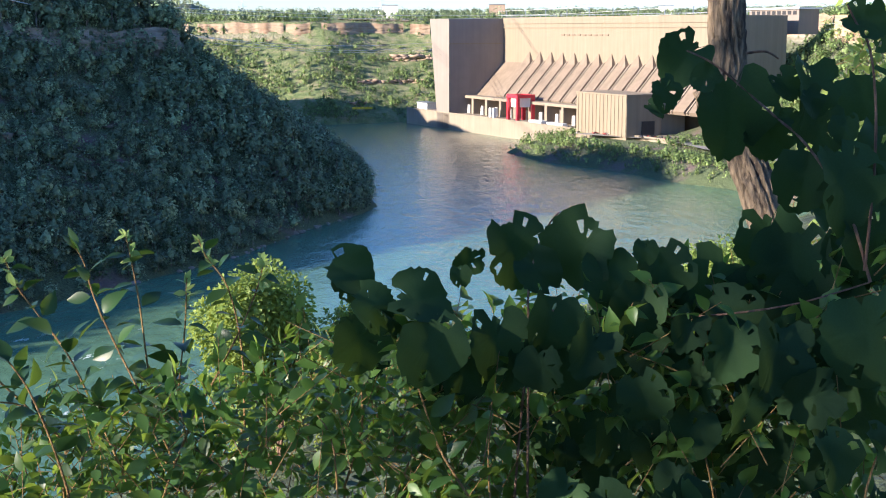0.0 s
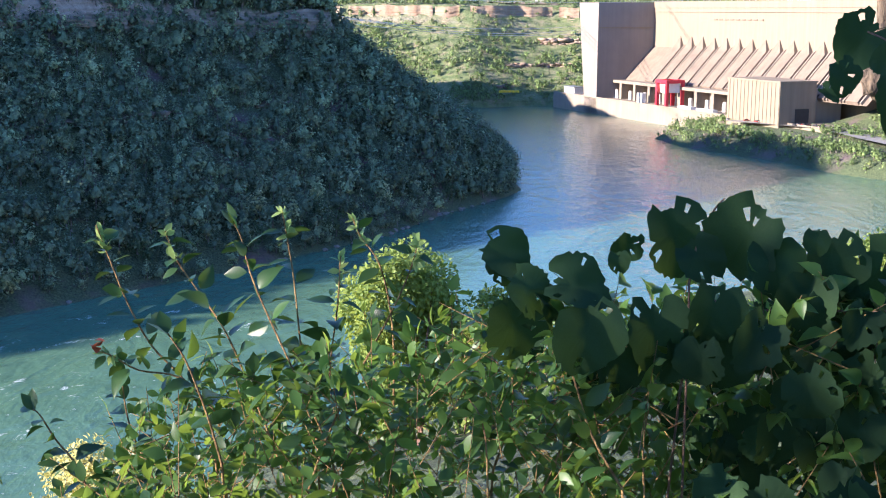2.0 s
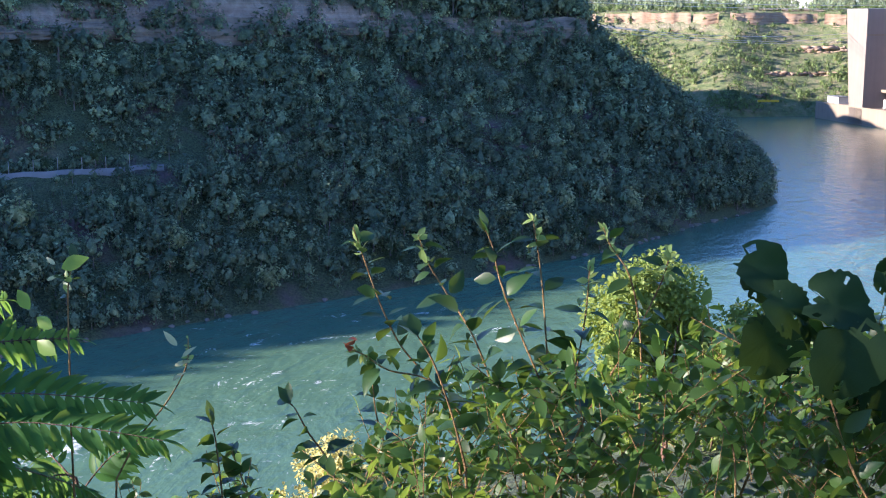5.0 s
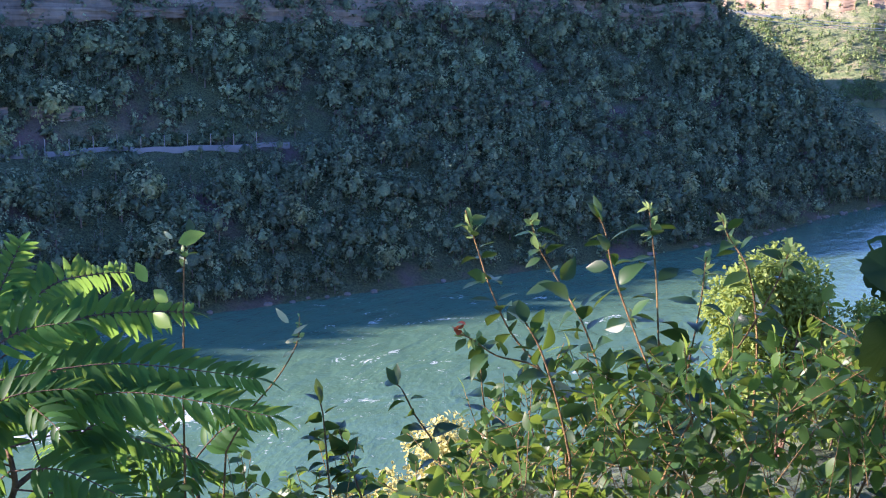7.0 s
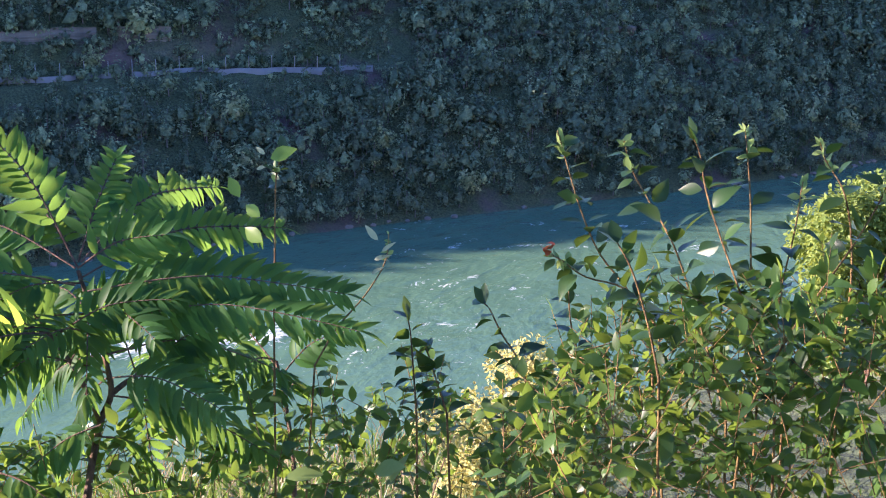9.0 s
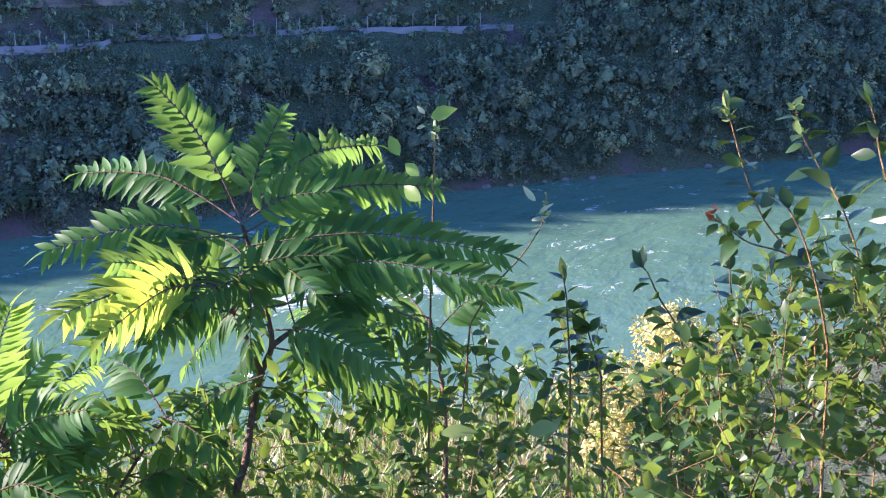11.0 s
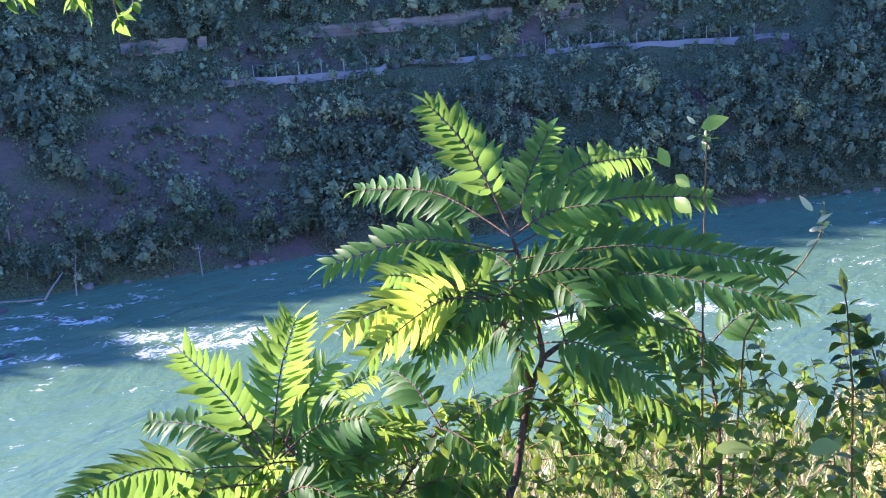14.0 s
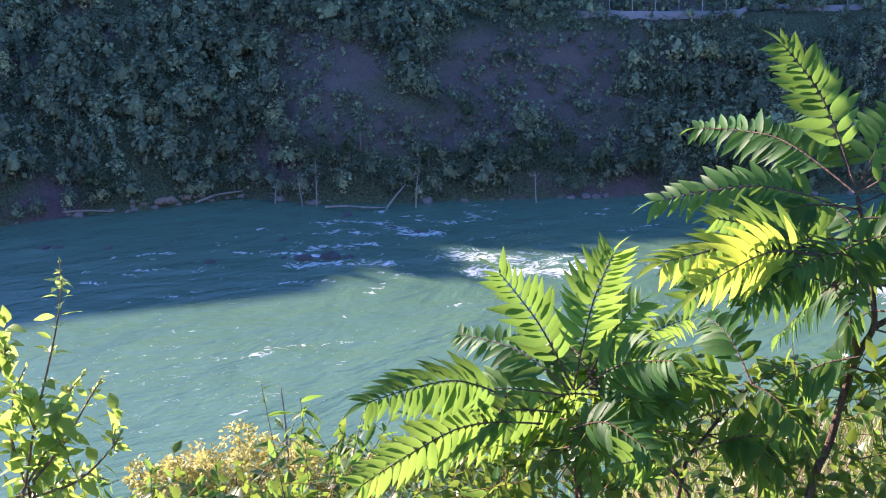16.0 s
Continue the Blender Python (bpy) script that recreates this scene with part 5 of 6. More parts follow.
def thicket(label, n, zone, size, shape, material, dist, up=0.9):
    """A tangle of small leaves on fine twigs, within a zone of bearings and below a top line."""
    th = plant("thicket", label, "shrub", "thickets at the gorge edge")
    poses, twigs = [], []
    a0, a1 = zone[0][0], zone[-1][0]
    while len(poses) < n:
        a = prng.uniform(a0, a1)
        top = float(np.interp(a, [z[0] for z in zone], [z[1] for z in zone]))
        e = top - abs(prng.gauss(0, 5.5)) if prng.random() < 0.5 else prng.uniform(-30, top)
        d = prng.uniform(*dist)
        p0 = P(a, e, d)
        way = Vector((prng.gauss(0, 0.5), prng.gauss(0, 0.5), prng.uniform(0.1, 1.0))).normalized()
        ln = prng.uniform(0.06, 0.16) * size / 0.045
        twigs.append((p0, p0 + way * ln))
        k = prng.randint(5, 9)
        for i in range(k):
            q = p0 + way * ln * (i + 0.5) / k
            out = (way * 0.5 + rvec(0.8)).normalized()
            poses.append(aim(q, out + Vector((0, 0, -0.15)), Vector((0, 0, up)) + rvec(0.5), size * prng.uniform(0.55, 1.2)))
    joined("leaves", shape, poses, material, th)
    V, Q = [], []
    for p, q in twigs:
        v, qd, _ = rod([p - (q - p) * 0.4, p, q], 0.0015 * size / 0.045, 0.0007, 4)
        Q += [tuple(i + len(V) for i in f) for f in qd]
        V += v
    for k in range(14):
        a = prng.uniform(a0, a1)
        top = float(np.interp(a, [z[0] for z in zone], [z[1] for z in zone]))
        d = prng.uniform(*dist)
        hi, lo = P(a + prng.uniform(-3, 3), top - prng.uniform(2.5, 6), d), P(a, top - 11, d)
        v, qd, _ = rod(rooted([lo, lo.lerp(hi, 0.6) + rvec(0.03), hi]), 0.003, 0.001, 5)
        Q += [tuple(i + len(V) for i in f) for f in qd]
        V += v
    tw = mesh_from("twig_tangle", V, Q, None, M_TWIG, th)
    tw["kind"] = "stuff"
    return th


thicket("dense tangle of dark green oval leaves and twigs", 6400, [(-1, -15.5), (5, -14), (8, -15.5), (14, -16.5), (19, -17), (22, -19.5), (25, -22)], 0.036, OVAL, M_LEAF_MASS, (1.9, 3.2))
thicket("tangle of shaded leaves under the grape vine", 4800, [(-22, -9), (-16, -12), (-8, -13.5), (2, -14.5)], 0.042, OVAL_B, M_LEAF_MASS, (1.9, 3.0))
thicket("mixed low green growth beside dry grass", 3600, [(22, -21.5), (28, -21), (33, -22.5), (40, -22.5), (48, -23), (56, -24.5), (62, -26)], 0.04, OVAL, M_LEAF_MASS, (2.6, 3.6))
thicket("bright green seedlings and low growth below the sumac", 500, [(40, -23.5), (50, -24.5), (60, -26), (66, -26.5), (72, -27)], 0.055, LANCE, M_LEAF_FROND, (2.7, 3.6))


thicket("low green weeds on the slope lip", 900, [(58, -25.5), (66, -26.2), (74, -27.4), (82, -26.8), (90, -26)], 0.045, LANCE, M_LEAF_FROND, (2.9, 4.0))
thicket("knee-high green weeds among dry grass", 2200, [(56, -27), (66, -28), (78, -28.5), (92, -28)], 0.05, OVAL, M_LEAF_MASS, (3.2, 4.4))


def frond(parent, base, tip, sag, leaflet, pairs, split, tone=None):
    """A pinnate leaf: an arching stalk with paired leaflets and one at the end."""
    base, tip = Vector(base), Vector(tip)
    way = tip - base
    mid = (base + tip) / 2 + Vector((0, 0, sag))
    pts = [base, base.lerp(mid, 0.55) + Vector((0, 0, sag * 0.2)), mid, mid.lerp(tip, 0.55) + Vector((0, 0, sag * 0.1)), tip]
    V, Q, fine = rod(pts, 0.0022, 0.0008, 5)
    rachis = mesh_from("frond_stalk", V, Q, None, M_STEM, parent, smooth=True)
    poses = []
    n = len(fine)
    rising = tip.z > base.z - 0.02
    droop = prng.uniform(0.0, 0.22) if rising else prng.uniform(0.15, 0.75)
    eye_way = (Vector((0, 0, EYE)) - mid).normalized()
    face = (Vector((0, 0, 0.35 if rising else 0.75)) + eye_way * (prng.uniform(0.8, 1.2) if rising else prng.uniform(0.35, 0.9)) + rvec(0.16)).normalized()
    for k in range(pairs):
        u = 0.2 + 0.78 * k / (pairs - 1)
        i = min(int(u * (n - 1)), n - 2)
        p = fine[i].lerp(fine[i + 1], u * (n - 1) - i)
        d = (fine[i + 1] - fine[i]).normalized()
        side = d.cross(face).normalized()
        up = side.cross(d)
        grow = leaflet * (0.75 + 0.5 * math.sin(math.pi * min(u + 0.1, 1.0)))
        for sgn in (1, -1):
            out = side * sgn + d * (0.5 + 0.45 * u) + Vector((0, 0, -droop)) + rvec(0.1)
            poses.append(aim(p, out, up + side * sgn * 0.2 + rvec(0.18), grow * prng.uniform(0.75, 1.12)))
    d = (fine[-1] - fine[-3]).normalized()
    poses.append(aim(fine[-1], d, Vector((0, 0, 1)), leaflet * 0.9))
    if split:
        for m in poses:
            leaf("leaflet", ME_LANCE_LIT_TONE if tone else ME_LANCE, rachis, m)
    else:
        joined("frond_blade", LANCE, poses, tone or M_LEAF_FROND, rachis)
    return rachis


# yellow-green that puts light from behind into the leaf colour
M_LEAF_BACKLIT = leaf_material("backlit_tone_sumac_leaf", (0.18, 0.27, 0.03), (0.32, 0.40, 0.045), 0.5, (0.75, 0.86, 0.08), 0.5, "island", 0.12)


def build_sumac(label, trunks, fronds, depth, thick, extra, spread, yellow=(), tone=None):
    su = plant("sumac", label, "shrub", "sumacs on the slope")
    tips = []
    for i, s in enumerate(trunks):
        line = [P(*q) for q in s]
        f = stem_part("trunk" if i == 0 else "branch", rooted(line) if s[0][1] < -24 else line, thick if i == 0 else thick * 0.65, thick * 0.4, M_STEM, su, 8, 0.07)
        tips += f[int(len(f) * 0.6):]
    for i, (a0, e0, a1, e1) in enumerate(fronds):
        d0 = depth + prng.uniform(-0.03, 0.03)
        d1 = depth + prng.uniform(-0.3, 0.3)
        b, t = P(a0, e0, d0), P(a1, e1, d1)
        frond(su, b, t, (t - b).length * prng.uniform(0.05, 0.16), 0.066, max(9, round((t - b).length / 0.021)), i < 13, tone if i % 2 else None)
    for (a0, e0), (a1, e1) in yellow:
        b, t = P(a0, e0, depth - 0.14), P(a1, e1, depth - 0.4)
        ob = frond(su, b, t, 0.03, 0.07, 12, False, M_LEAF_BACKLIT)
        ob["label"] = "leaf coloured yellow-green as if lit from behind"
    for k in range(extra):
        b = tips[prng.randrange(len(tips))]
        t = b + Vector((prng.gauss(0, 0.7), prng.gauss(0, 0.7), prng.uniform(-0.35, 0.45))).normalized() * prng.uniform(0.18, 0.36) * spread
        frond(su, b, t, 0.03, 0.06, prng.randint(11, 14), False, tone)


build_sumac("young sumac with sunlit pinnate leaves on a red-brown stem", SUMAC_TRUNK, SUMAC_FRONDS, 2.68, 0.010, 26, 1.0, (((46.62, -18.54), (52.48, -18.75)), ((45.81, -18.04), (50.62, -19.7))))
build_sumac("low branching sumac with long green fronds above the river", SUMAC_LOW, LOW_FRONDS, 2.68, 0.008, 26, 0.95, (), M_LEAF_LIT_TONE)


def build_sprigs():
    first = sp = plant("slender_sprig", "slender shoot with a few small pale leaves", "plant", "slender sprigs")
    leafy_stem(sp, SPRIGS[0], 0.036, 0.03, 0.8, True, 0.0022)
    leaf("leaf", ME_OVAL[0], sp, aim(P(*SPRIGS[0][-1]), (-0.2, 0.1, 0.3), (0, -1, 0.6), 0.04))
    sp = plant("slender_sprig", "slender shoot tipped with bleached pale leaves", "plant", "slender sprigs")
    leafy_stem(sp, SPRIGS[1], 0.03, 0.04, 0.85, True, 0.0022)
    for sprig, rows, green in ((first, [(35.62, -10.83, 0.062), (35.87, -10.65, 0.034), (36.25, -11.32, 0.03), (35.24, -11.78, 0.034), (37.03, -12.51, 0.052), (36.14, -13.4, 0.05), (36.07, -14.53, 0.06)], 4), (sp, [(30.78, -14.48, 0.05), (30.56, -14.98, 0.034), (30.93, -15.36, 0.036), (31.05, -15.99, 0.03)], 9)):
        for k, (a, e, size) in enumerate(rows):
            me = ME_BLEACHED if (k % 4 and k < green) or green == 9 else ME_SAPLING[0]
            leaf("leaf", me, sprig, aim(P(a, e, 2.67), Vector((prng.choice((-0.7, 0.8)), 0.1, prng.uniform(0.1, 0.8))), (0.1, -1, 0.5), size))
    for k, s in enumerate(LEFT_SPRIGS):
        sp = plant("green_sapling", "bright green sapling shoot with small toothed leaves", "plant", "green saplings")
        leafy_stem(sp, s, 0.036, 0.017, 0.1, True, 0.003, "stem", ME_SAPLING)
        for j in range(2):
            i = prng.randrange(1, len(s) - 1)
            a, e, d = s[i]
            da, de = prng.uniform(-1.6, 1.2), prng.uniform(0.6, 2.2)
            twig = [P(a, e, d), P(a + da * 0.5, e + de * 0.4, d + 0.02), P(a + da, e + de, d + prng.uniform(-0.1, 0.1))]
            stem_part("side_twig", twig, 0.002, 0.001, M_TWIG, sp)
            for q in range(9):
                u = 0.2 + 0.8 * q / 8
                leaf("leaf", ME_SAPLING[q % 2], sp, aim(twig[0].lerp(twig[2], u), (twig[2] - twig[0]).normalized() * 0.6 + rvec(0.6), Vector((0, 0, 1)) + rvec(0.5), prng.uniform(0.03, 0.05)))


build_sprigs()


def bush(name, label, centre, radii, n, size, shape, material, category="bush"):
    """A rounded bush with an uneven outline: leaf tufts on boughs round its centre, over real branches."""
    bu = plant(name, label, category, "bushes on the slope below")
    c = Vector(centre)
    knobs = [Vector((prng.gauss(0, 0.42) * radii[0], prng.gauss(0, 0.42) * radii[1], prng.uniform(-0.7, 0.85) * radii[2])) for _ in range(26)]
    poses = []
    for k in range(n):
        o = knobs[prng.randrange(len(knobs))]
        r = Vector((prng.gauss(0, 1), prng.gauss(0, 1), prng.gauss(0, 1))).normalized()
        p = c + o + Vector((r.x * radii[0], r.y * radii[1], r.z * radii[2])) * prng.uniform(0.12, 0.30)
        poses.append(aim(p, r + rvec(0.5), Vector((0, 0, 0.7)) + r * 0.8 + rvec(0.4), size * prng.uniform(0.6, 1.3)))
    joined("leaves", shape, poses, material, bu)
    root = Vector((c.x, c.y, float(height(np.array([c.x]), np.array([c.y]))[0]) - 0.1))
    for o in knobs[:9]:
        stem_part("branch", [root, root.lerp(c + o, 0.5) + rvec(0.1), c + o], 0.02 * radii[2], 0.006 * radii[2], M_STEM, bu, 5)
    return bu


bush("sunlit_bush", "sunlit yellow-green bush with small leaves on the slope below", P(8.0, -15.9, 9.0), (0.62, 0.62, 0.74), 18000, 0.036, CLUMP, M_LEAF_BUSH)
bush("sunlit_bush", "sunlit yellow-green bush glimpsed behind the vine", P(3.0, -15.0, 9.5), (0.5, 0.5, 0.45), 5200, 0.032, CLUMP, M_LEAF_BUSH)
bush("sunlit_bush", "rounded sunlit bush beyond the trunk above the water", P(-12.6, -12.0, 10.0), (0.5, 0.6, 0.38), 5200, 0.032, CLUMP, M_LEAF_BUSH)
bush("sunlit_bush", "sunlit bush seen through gaps under the vine", P(-5.5, -15.0, 9.0), (0.55, 0.5, 0.4), 4400, 0.032, CLUMP, M_LEAF_BUSH)
for a, e, d, rr in ((23.2, -22.3, 4.6, 0.25), (25.6, -24.2, 4.5, 0.24), (20.8, -23.6, 4.7, 0.24), (73.6, -28.3, 4.3, 0.2), (76.0, -29.3, 4.2, 0.16), (70.5, -29.0, 4.4, 0.17), (67.5, -29.2, 4.5, 0.16)):
    bush("goldenrod", "goldenrod clump with dusty yellow flower plumes", P(a, e, d), (rr, rr, rr * 1.15), 4600, 0.017, CLUMP, M_GOLD, "flowers")


def build_grass():
    poses, poses2 = [], []
    spots = [P(prng.triangular(20, 92, 34), 0, prng.uniform(3.6, 7.5)) for k in range(9500)]
    for p, z in zip(spots, height([p.x for p in spots], [p.y for p in spots])):
        ln = prng.uniform(0.15, 0.42)
        m = aim(Vector((p.x, p.y, float(z) - 0.02)), Vector((prng.gauss(0, 0.28), prng.gauss(0, 0.28), 1)), rvec(), ln)
        (poses if prng.random() < 0.36 else poses2).append(m)
    tuft = plant("dry_grass", "straw-coloured dry grass on the slope", "grass")
    tuft["kind"] = "stuff"
    joined("dry_blades", NARROW, poses, M_STRAW, tuft)
    joined("green_blades", NARROW, poses2, M_LEAF_MASS, tuft)


def GROUND_AT(x, y):
    return height(np.array([x]), np.array([y]))[0]


build_grass()
st = plant("dead_stick", "bare grey dead weed stalk", "twig")
stem_part("stalk", [P(70.5, -28.5, 4.3), P(70.55, -25.5, 4.3), P(70.65, -23.9, 4.3)], 0.006, 0.002, M_FAR_TRUNK, st)
stem_part("side_stalk", [P(70.4, -26.5, 4.3), P(70.2, -25.6, 4.3), P(69.8, -25.1, 4.3)], 0.003, 0.0015, M_FAR_TRUNK, st)


def build_trunk():
    tr = plant("old_tree", "leaning old tree trunk with deeply furrowed bark and a swollen knot", "tree")
    pts = [P(-16.6, -16.5, 5.05), P(-15.7, -11.7, 5.0), P(-14.6, -8.0, 5.0), P(-13.6, -5.5, 5.0), P(-12.9, -3.4, 5.0), P(-12.75, -1.2, 5.0), P(-12.6, 1.2, 5.0), P(-12.3, 6.0, 5.1), P(-12.2, 16, 5.3), P(-11.8, 28, 5.6)]
    _, _, fine = rod(pts, 0.115, 0.075, 3)
    # close rings along the line, furrowed by warped ridges
    line = [fine[i].lerp(fine[i + 1], k / 6) for i in range(len(fine) - 1) for k in range(6)]
    sides, V, Q = 96, [], []
    knot = P(-12.1, -2.9, 4.95)
    ang = np.arange(sides) * 2 * math.pi / sides
    for i, p in enumerate(line):
        d = (line[min(i + 1, len(line) - 1)] - line[max(i - 1, 0)]).normalized()
        a = Vector((1, 0, 0)).cross(d).normalized()
        b = d.cross(a)
        r = 0.070 - 0.006 * i / len(line)
        s = i * 0.075
        w1 = vnoise(ang * 1.9 + 3, np.full(sides, s * 1.7), 0.9, 3)
        fur = np.abs(np.sin(ang * 7 + 2.6 * w1 + 1.1 * math.sin(s * 1.3)))
        cross = np.clip(vnoise(ang * 6, np.full(sides, s * 2.2), 0.8, 2), -1, 1)
        ring = r * (0.86 + 0.24 * fur ** 0.7 + 0.07 * cross)
        for k in range(sides):
            v = p + (a * math.cos(ang[k]) + b * math.sin(ang[k])) * float(ring[k])
            q = (v - knot).length
            if q < 0.17:
                v = v + (knot - p).normalized() * 0.035 * (1 - q / 0.17) ** 0.8
            V.append(tuple(v))
        if i:
            Q += [((i - 1) * sides + k, (i - 1) * sides + (k + 1) % sides, i * sides + (k + 1) % sides, i * sides + k) for k in range(sides)]
    mesh_from("trunk", V, Q, None, M_BARK, tr, smooth=True)
    bm = bmesh.new()
    bmesh.ops.create_icosphere(bm, subdivisions=3, radius=0.05)
    for v in bm.verts:
        v.co *= 1 + 0.16 * math.sin(v.co.x * 90 + 3 * math.sin(v.co.z * 70)) + 0.08 * math.sin(v.co.y * 130)
        v.co.z *= 1.35
    for f in bm.faces:
        f.smooth = True
    bm.transform(Matrix.Translation(knot + Vector((-0.012, 0, 0))))
    part("knot", bm, M_BARK, tr, "pale swollen bark knot")
    stem_part("limb", [P(-12.5, 5.0, 5.1), P(-14.2, 8.0, 5.0), P(-17.0, 12.0, 4.8), P(-21.0, 16.0, 4.6)], 0.05, 0.015, M_BARK, tr, 10, 0.06)
    stem_part("limb", [P(-12.2, 14.0, 5.3), P(-9, 20.0, 5.6), P(-4.0, 27.0, 6.0)], 0.045, 0.015, M_BARK, tr, 10, 0.06)
    poses = []
    for k in range(1500):
        a, e, d = prng.gauss(-13, 6), prng.gauss(25, 5), prng.gauss(5.6, 0.7)
        poses.append(aim(P(a, max(e, 12), d), rvec(), Vector((0, 0, 1)) + rvec(0.5), prng.uniform(0.06, 0.11)))
    joined("crown", OVAL, poses, M_LEAF_MASS, tr)


build_trunk()
thicket("sunlit sapling leaves behind the old trunk", 900, [(-22, 1.0), (-18, -0.5), (-16.5, -4), (-15.5, -8)], 0.07, OVAL, M_LEAF_BUSH, (5.4, 6.6))


def shade_tree():
    """A tree beside the viewpoint, out of the picture towards the sun: unseen trunk and crown are added to shade the
    vine.
    """
    tr = plant("shade_tree", "broadleaf tree beside the viewpoint, added out of view for shade but for one limb", "tree")
    z = float(GROUND_AT(-10.4, -5.6))
    stem_part("trunk", [(-10.4, -5.6, z - 0.3), (-10.2, -5.2, 95.5), (-9.7, -3.9, 98.6), (-9.2, -2.8, 102.5)], 0.2, 0.05, M_BARK, tr, 12, 0.05)
    poses = []
    for k in range(1250):
        p = Vector((prng.gauss(-9.0, 1.3), prng.gauss(-1.4, 1.5), 0))
        p.z = prng.uniform(97.55, 102.0) + 0.15 * prng.random() * abs(p.y + 1)
        poses.append(aim(p, rvec(), Vector((0, 0, 1)) + rvec(0.6), prng.uniform(0.12, 0.24)))
    # denser unseen leaves placed on the sun's way to the vine
    for k in range(430):
        p = Vector((prng.gauss(-9.0, 0.6), prng.uniform(-3.1, -1.95), prng.uniform(97.86, 98.9)))
        poses.append(aim(p, rvec(), Vector((-0.6, -0.3, 0.5)) + rvec(0.5), prng.uniform(0.12, 0.22)))
    # a few lower ones, also unseen, to dapple the shrubs
    for k in range(120):
        p = Vector((prng.gauss(-9.0, 0.7), prng.gauss(-2.0, 0.75), 97.5 + 0.7 * prng.random() ** 1.3))
        poses.append(aim(p, rvec(), Vector((0, 0, 1)) + rvec(0.6), prng.uniform(0.1, 0.2)))
    joined("crown", OVAL, poses, M_LEAF_MASS, tr)
    # one limb hangs over the view with sunlit leaf tufts at its end
    fine = stem_part("limb", [(-9.35, -2.8, 98.6), (-6.5, -0.6, 98.2), P(66, 16, 3.6), P(63, 4, 3.3), P(61.5, -1.0, 3.25)], 0.05, 0.004, M_BARK, tr, 8, 0.05)
    tufts = []
    for a, e in ((65.2, -3.4), (64.5, -3.5), (63.6, -3.3), (62.2, -4.2), (61.4, -3.9), (60.9, -4.6), (60.2, -3.9), (60.0, -3.5), (62.6, -3.6), (59.6, -3.0), (64.0, -1.0), (62.0, -1.0), (66.5, 0.4), (60.0, 0.6), (68, 1.5), (64, 2.5)):
        tip = P(a, e, prng.uniform(3.1, 3.4))
        root = P(a - (a - 62.5) * 0.5, 4.5, 3.28)
        stem_part("twig", [root, root.lerp(tip, 0.6) + Vector((0, 0, 0.02)), tip], 0.003, 0.001, M_TWIG, tr, 5)
        for k in range(26):
            tufts.append(aim(root.lerp(tip, prng.uniform(0.5, 1.0)), Vector((0, 0, -0.7)) + rvec(0.6), rvec() + Vector((-0.5, -0.3, 0.5)), prng.uniform(0.03, 0.055)))
    joined("hanging_leaves", OVAL_B, tufts, M_LEAF_FROND, tr)


shade_tree()

# ---- rapids, shore and far small things ----
def boulder(name, label, x, y, z, size, material, seed, flat=0.6):
    r = random.Random(seed)
    bm = bmesh.new()
    bmesh.ops.create_icosphere(bm, subdivisions=2, radius=1.0)
    for v in bm.verts:
        k = 1 + 0.5 * noise.noise(v.co * 1.6 + Vector((seed * 3.1, 0, 0))) + 0.13 * r.uniform(-1, 1)
        v.co = Vector((v.co.x * size * 1.25, v.co.y * size, v.co.z * size * flat)) * k
    ob = part(name, bm, material)
    ob.matrix_world = pose(x, y, z, 0, 0, r.uniform(0, 360))
    return tagged(ob, label, "rock", "rocks in the rapids")


for i, (x, y, s) in enumerate(((-271, 107, 2.6), (-273, 101, 2.2), (-282, 80, 1.6), (-315, 47, 2.0), (-313, 50, 1.5), (-306, 61, 1.5), (-302, 125, 2.0), (-290, 102, 1.4), (-298, 75, 1.3), (-284, 131, 1.5), (-278, 135, 1.3), (-276, 97, 1.2), (-268, 111, 1.6))):
    boulder("boulder", "dark wet boulder breaking the rapids", x, y, -0.35, s, M_ROCK, i, 0.5)
SHORE_ROCKS = random.Random(21)
for i in range(90):
    k = SHORE_ROCKS.randrange(2, 14)
    (ax, ay), (bx, by) = SHORE_LEFT[k], SHORE_LEFT[k + 1]
    u = SHORE_ROCKS.random()
    boulder("shore_rock", "pale rock at the water's edge", ax + (bx - ax) * u + SHORE_ROCKS.uniform(-2, 1), ay + (by - ay) * u, 0.3, SHORE_ROCKS.uniform(0.5, 1.3), M_PALE_ROCK, 40 + i, 0.7)
for i in range(26):
    a = SHORE_ROCKS.gauss(0, 1)
    boulder("rubble", "pale rubble pile on the shore", -338 + SHORE_ROCKS.uniform(-3, 2), 86 + a * 5, 0.9 + SHORE_ROCKS.random(), SHORE_ROCKS.uniform(0.5, 1.2), M_QUAY, 200 + i, 0.8)

for pts in (((-342, 57, 1.4), (-339, 63, 1.6), (-336, 69, 1.2)), ((-333, 92, 1.0), (-335, 99, 1.8), (-333, 106, 2.4)), ((-310, 122, 0.8), (-307, 127, 1.0), (-304, 132, 0.7)), ((-300, 136, 0.6), (-303, 140, 2.6), (-306, 145, 5.0)), ((-304, 130, 0.9), (-301, 136, 0.7))):
    lg = tagged(new("driftwood_log"), "bleached driftwood log stranded on the bank", "log", "driftwood")
    V, Q, _ = rod(pts, 0.34, 0.14, 7, 0.1)
    mesh_from("log", V, Q, None, M_DRIFT, lg, smooth=True)


